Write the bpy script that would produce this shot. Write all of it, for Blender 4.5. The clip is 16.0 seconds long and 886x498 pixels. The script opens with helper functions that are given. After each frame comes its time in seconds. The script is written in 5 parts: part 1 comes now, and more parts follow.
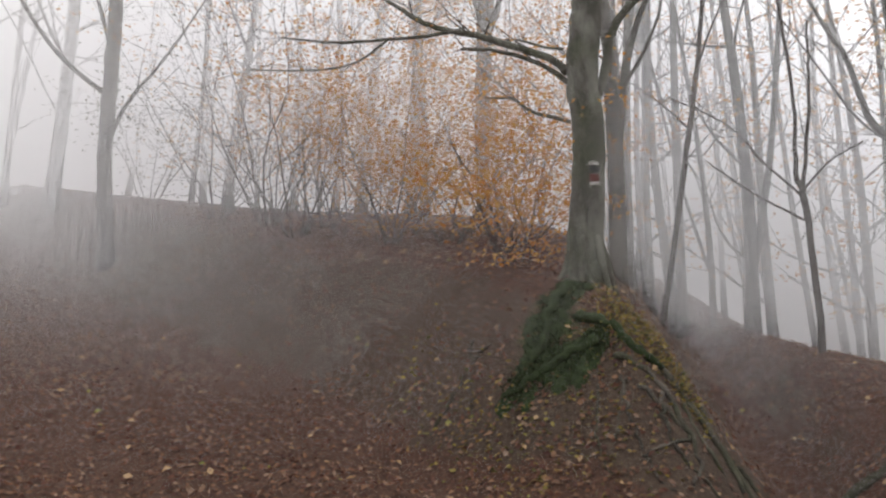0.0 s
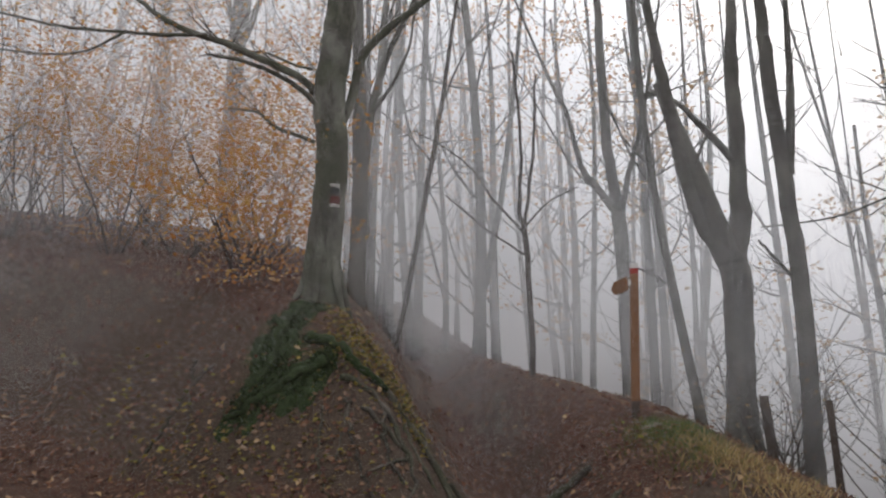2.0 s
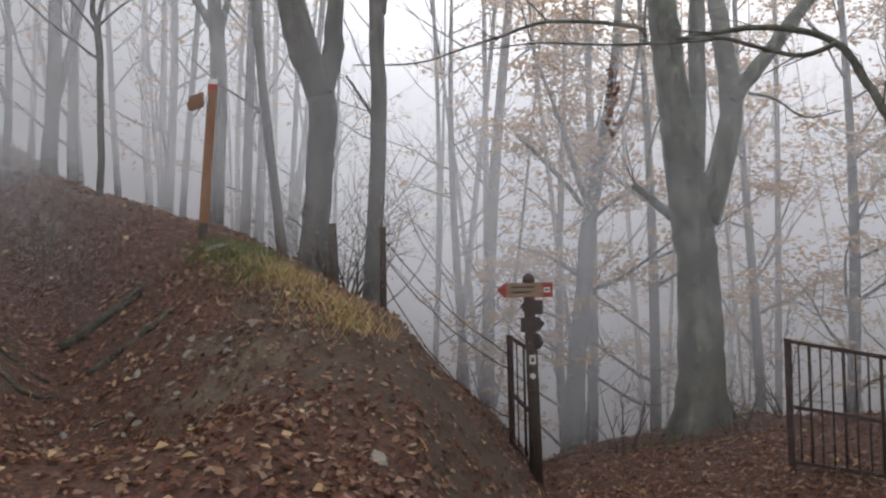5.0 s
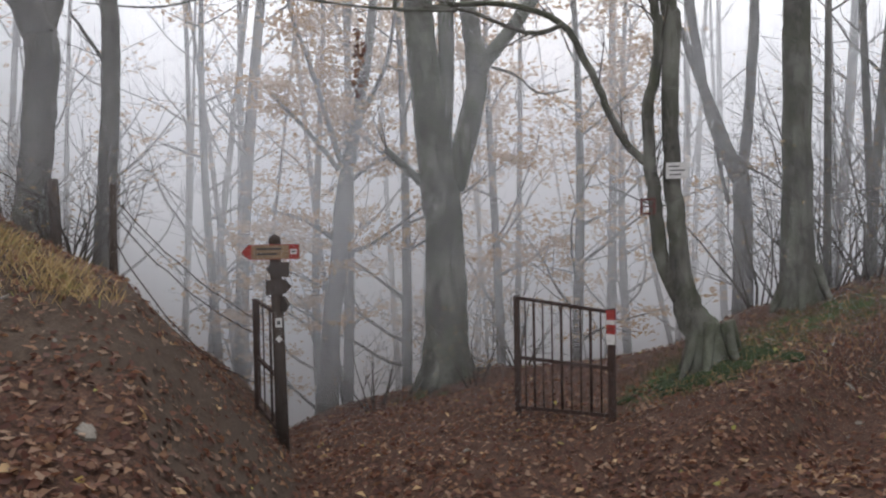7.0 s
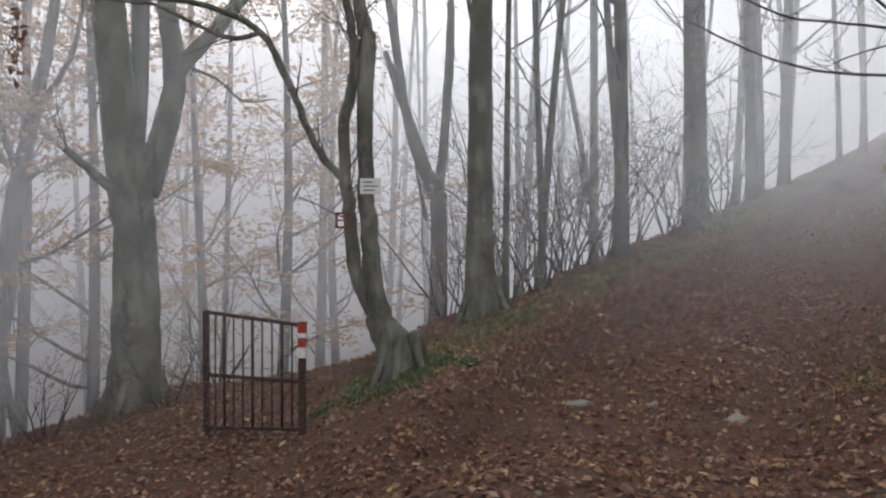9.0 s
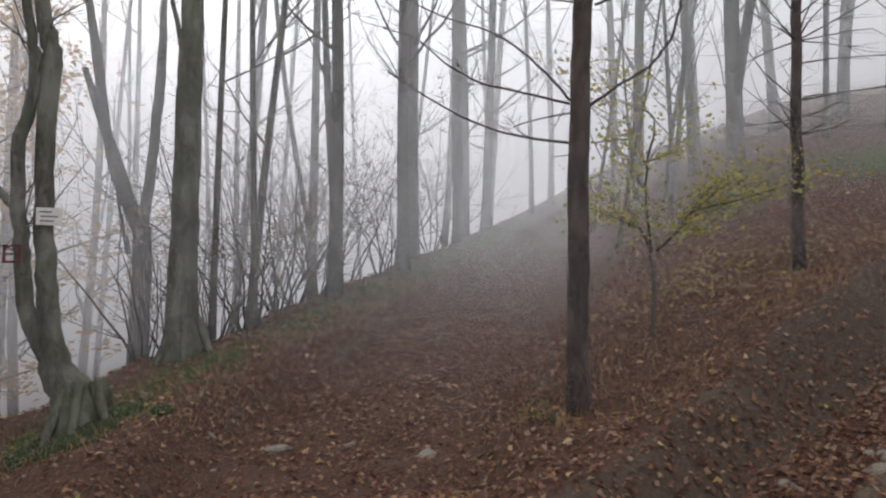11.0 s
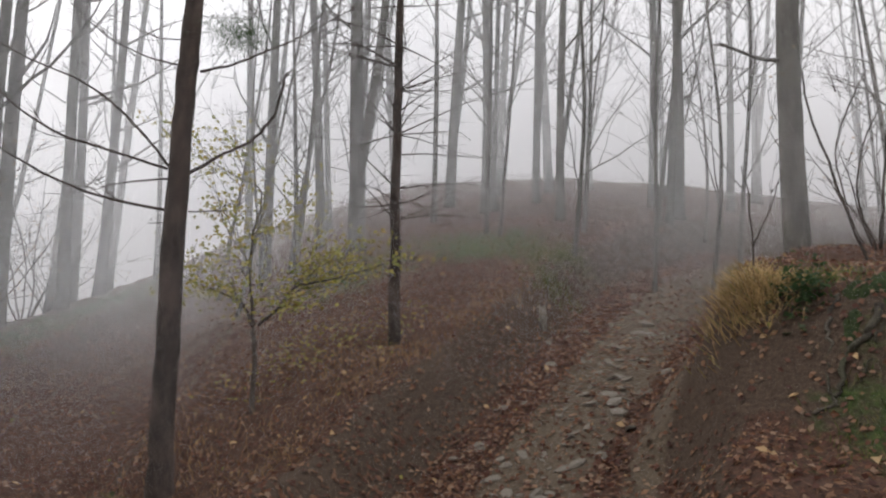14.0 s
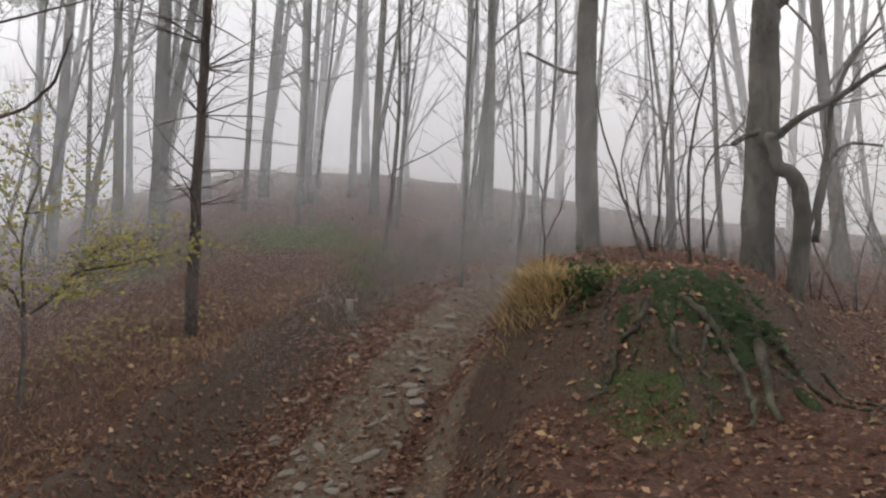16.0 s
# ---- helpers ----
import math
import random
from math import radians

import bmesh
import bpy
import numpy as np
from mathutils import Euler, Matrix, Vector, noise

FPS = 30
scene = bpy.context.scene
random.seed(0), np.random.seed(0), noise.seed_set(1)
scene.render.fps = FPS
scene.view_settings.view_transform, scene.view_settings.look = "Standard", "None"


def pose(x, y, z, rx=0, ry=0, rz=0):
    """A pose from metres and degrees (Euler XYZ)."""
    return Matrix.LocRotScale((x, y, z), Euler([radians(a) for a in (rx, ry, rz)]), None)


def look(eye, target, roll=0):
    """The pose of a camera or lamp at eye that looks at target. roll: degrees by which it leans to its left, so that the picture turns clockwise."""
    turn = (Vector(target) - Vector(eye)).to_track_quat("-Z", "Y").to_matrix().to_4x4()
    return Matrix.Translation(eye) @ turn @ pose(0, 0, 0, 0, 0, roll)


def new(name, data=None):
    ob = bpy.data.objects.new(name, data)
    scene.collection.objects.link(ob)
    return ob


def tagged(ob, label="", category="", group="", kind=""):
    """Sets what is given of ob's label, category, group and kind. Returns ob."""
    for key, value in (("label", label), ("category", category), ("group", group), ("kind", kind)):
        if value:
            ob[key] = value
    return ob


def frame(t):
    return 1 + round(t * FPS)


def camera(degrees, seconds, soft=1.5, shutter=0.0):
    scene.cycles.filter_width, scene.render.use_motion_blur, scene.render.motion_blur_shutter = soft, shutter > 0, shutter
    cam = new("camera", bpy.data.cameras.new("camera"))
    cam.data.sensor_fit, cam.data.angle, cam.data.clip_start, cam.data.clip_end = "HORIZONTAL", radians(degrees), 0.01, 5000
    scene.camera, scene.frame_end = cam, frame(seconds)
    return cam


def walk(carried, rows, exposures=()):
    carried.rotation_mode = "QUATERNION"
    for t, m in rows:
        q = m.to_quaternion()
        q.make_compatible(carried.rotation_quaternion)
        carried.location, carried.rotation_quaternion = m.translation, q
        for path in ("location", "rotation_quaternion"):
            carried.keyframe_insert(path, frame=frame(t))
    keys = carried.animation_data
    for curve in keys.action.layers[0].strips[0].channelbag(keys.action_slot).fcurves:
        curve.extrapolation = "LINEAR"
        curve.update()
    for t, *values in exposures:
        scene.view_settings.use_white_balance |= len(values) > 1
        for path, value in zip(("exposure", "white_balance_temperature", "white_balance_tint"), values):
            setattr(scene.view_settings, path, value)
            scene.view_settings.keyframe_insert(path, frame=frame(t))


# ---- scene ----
cam = camera(62.0, 16.0, soft=2.2)
METRES, EYE, TILT, LEAN, TURN = 2.1, 1.6, 13.5, 0.0, 0.0
ROWS = [
    (0.0, 0.0, 0.0, 0.0, 0.0, 0.0, -0.0),
    (0.5, 0.0154, 0.0081, 0.0005, -5.23, 1.1, -0.74),
    (1.0, 0.0381, 0.0072, 0.0066, -9.95, 1.97, -1.42),
    (1.5, 0.0542, 0.0036, 0.005, -14.57, 2.44, -2.24),
    (2.0, 0.0697, 0.0043, 0.0024, -19.23, 2.1, -3.09),
    (2.5, 0.0879, 0.0124, -0.0108, -24.3, 0.89, -3.94),
    (3.0, 0.1263, 0.0156, -0.0233, -29.34, -0.84, -4.8),
    (3.5, 0.1833, 0.0059, -0.0368, -33.56, -2.7, -5.74),
    (4.0, 0.2395, -0.0052, -0.05, -37.66, -4.61, -6.81),
    (4.5, 0.2825, -0.0055, -0.0601, -42.96, -6.33, -7.9),
    (7.0, 0.3801, -0.0667, -0.0802, -66.33, -6.64, -11.35),
    (7.5, 0.395, -0.0925, -0.0773, -71.55, -5.84, -11.96),
    (8.0, 0.4075, -0.1185, -0.0701, -77.09, -4.56, -12.52),
    (8.5, 0.4213, -0.145, -0.0589, -82.69, -2.89, -13.05),
    (9.0, 0.4327, -0.1706, -0.0515, -88.22, -0.99, -13.49),
    (11.5, 0.4338, -0.2962, 0.0111, -114.79, 8.62, -13.37),
    (12.0, 0.4338, -0.3384, 0.0271, -119.56, 10.32, -12.98),
    (12.5, 0.4217, -0.4114, 0.0569, -123.94, 12.24, -12.46),
    (13.0, 0.4052, -0.4627, 0.0701, -128.13, 14.11, -11.83),
    (13.5, 0.4048, -0.4688, 0.0843, -133.27, 15.96, -10.92),
    (14.0, 0.3806, -0.4798, 0.0951, -136.98, 17.76, -10.12),
    (14.5, 0.3685, -0.4907, 0.0969, -139.93, 19.08, -9.52),
    (15.0, 0.3551, -0.4991, 0.1023, -142.86, 19.86, -8.96),
    (15.5, 0.3479, -0.5169, 0.1, -146.38, 20.16, -8.3),
    (16.0, 0.3431, -0.5484, 0.0934, -150.93, 19.58, -7.42),
]
walk(cam, [(t, pose(0, 0, EYE, TILT, LEAN, TURN) @ pose(METRES * x, METRES * y, METRES * z, 90 + pitch, roll, yaw)) for t, x, y, z, yaw, pitch, roll in ROWS],
     exposures=[(0.0, 0.14, 6550, 10), (1.5, -0.12, 6450, 10), (2.5, -0.28, 6350, 10), (3.5, -0.25, 6300, 10), (4.5, -0.03, 6250, 10), (7.0, 0.12, 6200, 10), (9.2, 0.08, 6250, 10), (12.0, 0.0, 6400, 10), (14.0, -0.05, 6500, 10), (16.0, 0.0, 6550, 10)])

# ---- light: a bright overcast sky above the fog ----
world = bpy.data.worlds.new("overcast_sky")
scene.world = world
world.use_nodes = True
wn, wl = world.node_tree.nodes, world.node_tree.links
wn.clear()
sky = wn.new("ShaderNodeTexSky")
sky.sky_type, sky.sun_disc = "NISHITA", False
sky.sun_elevation, sky.sun_rotation = radians(38), radians(70)
sky.air_density, sky.dust_density, sky.ozone_density = 1.0, 6.0, 1.0
clear = wn.new("ShaderNodeBackground")
clear.inputs["Strength"].default_value = 0.05
cloud = wn.new("ShaderNodeBackground")
cloud.inputs["Color"].default_value = (0.98, 0.97, 0.975, 1)
cloud.inputs["Strength"].default_value = 1.5
both = wn.new("ShaderNodeAddShader")
wout = wn.new("ShaderNodeOutputWorld")
wl.new(sky.outputs[0], clear.inputs["Color"])
wl.new(clear.outputs[0], both.inputs[0])
wl.new(cloud.outputs[0], both.inputs[1])
wl.new(both.outputs[0], wout.inputs["Surface"])
sun = new("sun", bpy.data.lights.new("sun", "SUN"))
sun.data.energy, sun.data.angle, sun.data.color = 0.8, radians(25), (1.0, 0.97, 0.92)
sun.matrix_world = look((30, 11, 25), (0, 0, 0))


# ---- materials ----
class Nodes:
    """A node material with a few short words for its nodes."""

    def __init__(self, name, rough=0.8):
        self.mat = bpy.data.materials.new(name)
        self.mat.use_nodes = True
        self.n, self.l = self.mat.node_tree.nodes, self.mat.node_tree.links
        self.bsdf = self.n["Principled BSDF"]
        self.bsdf.inputs["Roughness"].default_value = rough
        self.bsdf.inputs["Specular IOR Level"].default_value = 0.25
        self.co = self.n.new("ShaderNodeTexCoord").outputs["Object"]
        self.geo = self.n.new("ShaderNodeNewGeometry")

    def noise(self, scale, detail=5, rough=0.6, stretch=None, co=None):
        node = self.n.new("ShaderNodeTexNoise")
        node.inputs["Scale"].default_value, node.inputs["Detail"].default_value = scale, detail
        node.inputs["Roughness"].default_value = rough
        src = co or self.co
        if stretch:
            m = self.n.new("ShaderNodeMapping")
            m.inputs["Scale"].default_value = stretch
            self.l.new(src, m.inputs["Vector"])
            src = m.outputs[0]
        self.l.new(src, node.inputs["Vector"])
        return node.outputs["Fac"]

    def ramp(self, fac, *stops):
        node = self.n.new("ShaderNodeValToRGB")
        els = node.color_ramp.elements
        while len(els) < len(stops):
            els.new(0.5)
        for e, (p, c) in zip(els, stops):
            e.position, e.color = p, (*c, 1) if len(c) == 3 else c
        self.l.new(fac, node.inputs["Fac"])
        return node.outputs["Color"]

    def mix(self, fac, a, b, blend="MIX"):
        node = self.n.new("ShaderNodeMix")
        node.data_type, node.blend_type = "RGBA", blend
        for sock, v in ((node.inputs["Factor"], fac), (node.inputs["A"], a), (node.inputs["B"], b)):
            if isinstance(v, bpy.types.NodeSocket):
                self.l.new(v, sock)
            else:
                sock.default_value = v if isinstance(v, (int, float)) else (*v, 1)
        return node.outputs["Result"]

    def math(self, op, a, b=0.0):
        node = self.n.new("ShaderNodeMath")
        node.operation = op
        for sock, v in zip(node.inputs, (a, b)):
            if isinstance(v, bpy.types.NodeSocket):
                self.l.new(v, sock)
            else:
                sock.default_value = v
        return node.outputs[0]

    def attr(self, name):
        node = self.n.new("ShaderNodeAttribute")
        node.attribute_name = name
        return node.outputs["Fac"]

    def done(self, colour, bump=None, strength=0.5, dist=0.02, rough=None):
        if isinstance(colour, bpy.types.NodeSocket):
            self.l.new(colour, self.bsdf.inputs["Base Color"])
        else:
            self.bsdf.inputs["Base Color"].default_value = (*colour, 1)
        if bump is not None:
            node = self.n.new("ShaderNodeBump")
            node.inputs["Strength"].default_value, node.inputs["Distance"].default_value = strength, dist
            self.l.new(bump, node.inputs["Height"])
            self.l.new(node.outputs[0], self.bsdf.inputs["Normal"])
        if rough is not None:
            self.l.new(rough, self.bsdf.inputs["Roughness"])
        return self.mat


def ground_material():
    m = Nodes("forest_floor", 0.9)
    big, mid, fine = m.noise(0.5, 4), m.noise(4, 6, 0.7), m.noise(38, 5, 0.75)
    leaves = m.ramp(fine, (0.30, (0.012, 0.007, 0.005)), (0.45, (0.042, 0.021, 0.014)), (0.56, (0.086, 0.042, 0.026)), (0.72, (0.19, 0.105, 0.066)))
    leaves = m.mix(m.ramp(mid, (0.4, (0, 0, 0)), (0.65, (1, 1, 1))), leaves, m.ramp(fine, (0.3, (0.012, 0.007, 0.005)), (0.7, (0.1, 0.048, 0.028))))
    soil = m.ramp(fine, (0.3, (0.024, 0.015, 0.01)), (0.55, (0.066, 0.044, 0.03)), (0.75, (0.125, 0.088, 0.06)))
    grit = m.ramp(fine, (0.3, (0.036, 0.026, 0.018)), (0.55, (0.105, 0.08, 0.055)), (0.75, (0.21, 0.163, 0.118)))
    moss = m.ramp(fine, (0.3, (0.012, 0.022, 0.006)), (0.55, (0.04, 0.065, 0.015)), (0.75, (0.1, 0.12, 0.03)))
    edge = m.math("MULTIPLY", m.math("SUBTRACT", mid, 0.5), 1.6)
    def zone(name):
        return m.ramp(m.math("ADD", m.attr(name), edge), (0.35, (0, 0, 0)), (0.65, (1, 1, 1)))
    c = m.mix(zone("soil"), leaves, soil)
    c = m.mix(zone("grit"), c, grit)
    c = m.mix(zone("moss"), c, moss)
    h = m.math("ADD", fine, m.math("MULTIPLY", mid, 1.5))
    return m.done(c, h, 0.7, 0.03)


def bark_material(name, dark, light, patch, stretch=(1, 1, 0.25), moss=0.0):
    m = Nodes(name, 0.85)
    a, b = m.noise(3.5, 5, 0.65, stretch), m.noise(24, 6, 0.7, stretch)
    c = m.mix(m.ramp(b, (0.35, (0, 0, 0)), (0.68, (1, 1, 1))), dark, light)
    c = m.mix(m.ramp(a, (0.45, (0, 0, 0)), (0.62, (1, 1, 1))), c, patch)
    c = m.mix(m.ramp(m.noise(2.0, 4, 0.7, (4, 4, 0.35)), (0.52, (0, 0, 0)), (0.72, (0.75, 0.75, 0.75))), c, dark)
    if moss:
        c = m.mix(m.math("MULTIPLY", m.ramp(m.noise(2.2, 5), (0.42, (0, 0, 0)), (0.62, (1, 1, 1))), moss), c, (0.045, 0.06, 0.02))
    return m.done(c, m.math("ADD", a, b), 0.6, 0.02)


def leaf_material(name, *colours):
    m = Nodes(name, 0.6)
    rnd = m.geo.outputs["Random Per Island"]
    stops = [(i / max(1, len(colours) - 1), c) for i, c in enumerate(colours)]
    c = m.ramp(rnd, *stops)
    tr = m.n.new("ShaderNodeBsdfTranslucent")
    mx = m.n.new("ShaderNodeMixShader")
    mx.inputs[0].default_value = 0.45
    m.l.new(c, tr.inputs["Color"])
    m.l.new(m.bsdf.outputs[0], mx.inputs[1])
    m.l.new(tr.outputs[0], mx.inputs[2])
    m.l.new(mx.outputs[0], m.n["Material Output"].inputs["Surface"])
    return m.done(c)


def plain(name, a, b, rough, scale=20, metal=0.0, stretch=None, bump=0.3):
    m = Nodes(name, rough)
    m.bsdf.inputs["Metallic"].default_value = metal
    n = m.noise(scale, 6, 0.7, stretch)
    return m.done(m.ramp(n, (0.3, a), (0.7, b)), n, bump, 0.01)


GROUND = ground_material()
BEECH = bark_material("beech_bark", (0.028, 0.026, 0.021), (0.105, 0.1, 0.08), (0.16, 0.157, 0.132), (1, 1, 0.5), 0.4)
FARBARK = bark_material("wet_bark", (0.03, 0.027, 0.023), (0.095, 0.086, 0.076), (0.13, 0.12, 0.106), (1, 1, 0.4), 0.15)
SPRUCE = bark_material("spruce_bark", (0.018, 0.013, 0.01), (0.055, 0.04, 0.032), (0.075, 0.055, 0.045), (1, 1, 0.5))
TWIG = bark_material("twig_bark", (0.03, 0.024, 0.02), (0.075, 0.06, 0.05), (0.09, 0.075, 0.062))
ROOT = bark_material("root_bark", (0.018, 0.014, 0.011), (0.065, 0.054, 0.044), (0.09, 0.078, 0.063), (1, 1, 1), 0.35)
ORANGE = leaf_material("beech_leaves_orange", (0.42, 0.17, 0.045), (0.6, 0.28, 0.07), (0.55, 0.32, 0.11), (0.62, 0.38, 0.1))
YELLOW = leaf_material("leaves_yellow_green", (0.25, 0.26, 0.07), (0.44, 0.37, 0.1), (0.2, 0.23, 0.06), (0.4, 0.28, 0.08))
PALE = leaf_material("leaves_pale_brown", (0.42, 0.27, 0.14), (0.55, 0.38, 0.2), (0.46, 0.32, 0.18))
GREEN = leaf_material("leaves_dark_green", (0.025, 0.05, 0.02), (0.05, 0.09, 0.03), (0.035, 0.06, 0.03))
DRYGRASS = leaf_material("dry_grass", (0.22, 0.14, 0.07), (0.38, 0.25, 0.13), (0.3, 0.2, 0.1), (0.15, 0.1, 0.055))
GRASS = leaf_material("green_grass", (0.035, 0.042, 0.014), (0.06, 0.066, 0.022), (0.12, 0.1, 0.04), (0.09, 0.06, 0.03))
LITTER = leaf_material("fallen_leaves", (0.06, 0.026, 0.02), (0.105, 0.043, 0.029), (0.17, 0.078, 0.044), (0.078, 0.035, 0.028), (0.3, 0.175, 0.1), (0.14, 0.06, 0.038), (0.09, 0.04, 0.03), (0.32, 0.22, 0.15), (0.17, 0.075, 0.042))
IVY = leaf_material("yellowing_ivy", (0.12, 0.12, 0.03), (0.34, 0.27, 0.07), (0.24, 0.15, 0.055), (0.07, 0.085, 0.025), (0.18, 0.09, 0.045))
FRESH = leaf_material("fresh_grass", (0.05, 0.075, 0.02), (0.1, 0.135, 0.035), (0.17, 0.17, 0.06), (0.14, 0.11, 0.05))
STRAW = leaf_material("straw_grass", (0.26, 0.17, 0.075), (0.6, 0.44, 0.22), (0.44, 0.31, 0.15), (0.19, 0.13, 0.065), (0.26, 0.25, 0.09))
MOSS = plain("moss", (0.007, 0.012, 0.005), (0.034, 0.05, 0.016), 1.0, 22, bump=1.0)
STONE = plain("shale_stone", (0.07, 0.06, 0.048), (0.21, 0.182, 0.15), 0.7, 9)
SHAG = leaf_material("shaggy_moss", (0.014, 0.024, 0.01), (0.03, 0.045, 0.015), (0.02, 0.032, 0.013), (0.06, 0.075, 0.022))
BOARD = plain("weathered_larch_board", (0.16, 0.105, 0.06), (0.33, 0.225, 0.135), 0.75, 9, stretch=(0.6, 6, 6))
WOOD = plain("larch_wood", (0.13, 0.06, 0.028), (0.27, 0.135, 0.062), 0.7, 9, stretch=(6, 6, 0.6))
OLDWOOD = plain("dark_wood", (0.03, 0.022, 0.017), (0.075, 0.056, 0.043), 0.8, 12, stretch=(6, 6, 0.6))
RUST = plain("rusty_iron", (0.025, 0.017, 0.014), (0.075, 0.045, 0.035), 0.7, 40, 0.3)
RED = plain("red_paint", (0.2, 0.022, 0.018), (0.34, 0.045, 0.033), 0.6, 15)
WHITE = plain("white_paint", (0.45, 0.43, 0.4), (0.66, 0.64, 0.61), 0.6, 15)
OLDRED = plain("faded_red_paint", (0.055, 0.018, 0.015), (0.14, 0.035, 0.028), 0.8, 25)
OLDWHITE = plain("flaking_white_paint", (0.16, 0.15, 0.13), (0.5, 0.48, 0.45), 0.8, 25)
INK = plain("dark_ink", (0.02, 0.02, 0.02), (0.04, 0.04, 0.04), 0.6, 15)


# ---- terrain: a saddle in a beech wood where paths meet ----
MID = (0.6, -0.4)
TURNS = (-70, -30, 0, 20, 33, 43, 49, 54, 66, 76, 87, 98, 110, 119, 126, 135, 145, 155, 165, 180, 230)
NEAR = (.2, .2, .21, .2, .21, .16, .03, -.1, -.07, -.06, .02, .05, .06, .06, .1, .14, .18, .2, .2, .2, .2)
FAR = (.36, .36, .36, .27, .18, .03, -.1, -.2, -.1, .0, .1, .15, .19, .23, .30, .37, .37, .33, .27, .2, .2)


def smooth(a, b, x):
    k = np.clip((x - a) / (b - a), 0, 1)
    return k * k * (3 - 2 * k)


def segments(x, y, line, closed):
    """The distance from x, y to a polyline, and the share of its length at the nearest point."""
    best, along = np.full(np.shape(x), 1e9), np.zeros(np.shape(x))
    pts = list(zip(line, line[1:] + line[:1] if closed else line[1:]))
    for i, ((ax, ay), (bx, by)) in enumerate(pts):
        dx, dy = bx - ax, by - ay
        k = np.clip(((x - ax) * dx + (y - ay) * dy) / (dx * dx + dy * dy), 0, 1)
        d = np.hypot(x - ax - k * dx, y - ay - k * dy)
        along = np.where(d < best, (i + k) / len(pts), along)
        best = np.minimum(best, d)
    return best, along


def inside(x, y, poly):
    """The distance to a polygon's edge: above 0 inside, below 0 outside."""
    d, _ = segments(x, y, poly, True)
    odd = np.zeros(np.shape(x), bool)
    for (ax, ay), (bx, by) in zip(poly, poly[1:] + poly[:1]):
        odd ^= ((ay > y) != (by > y)) & (x < (bx - ax) * (y - ay) / (by - ay + 1e-12) + ax)
    return np.where(odd, d, -d)


TERRACE = [(1.9, 6.9), (1.5, 6.6), (0.9, 6.9), (0.2, 7.9), (-0.7, 8.8), (-2.6, 10.4), (-6, 13), (-12, 19), (-20, 34), (3, 40), (3.0, 14), (2.3, 9)]
KNOLL = [(3.6, -7.0), (2.9, -6.8), (2.2, -6.7), (1.6, -7.1), (1.3, -8.2), (1.5, -10.5), (2.8, -12), (4.0, -10.8), (4.2, -9.0)]
VALLEY = [(5.2, 15), (6.6, 9.2), (6.4, 7.4), (5.7, 5.9), (5.4, 4.7), (6.4, 4.6), (8.5, 6.2), (11.5, 7.0), (12, 4.5), (11, 2.6), (9.6, 0.9), (11, -1.0), (13.2, -2.9), (15.8, -5.4),
          (19, -8.5), (30, -18), (90, -60), (160, 0), (120, 130), (30, 120)]
ROCKY = [(2.4, -2.4), (3.4, -3.6), (4.2, -5.0), (4.65, -6.2), (5.0, -7.4), (5.3, -8.7), (5.7, -10.2), (6.2, -12.4), (6.0, -15), (4.6, -18.5), (2, -22)]
LEAFY = [(1.5, 0.4), (4.5, -0.9), (7.5, -2.0), (10.5, -4.6), (14.5, -8.0), (22, -15)]
SPUR = [(4.3, 10.5), (4.6, 8.8), (4.7, 6.9), (4.6, 5.4), (4.3, 4.2)]
GULLY = [(2.6, 4.6), (3.0, 7.0), (3.9, 11), (5.2, 18)]


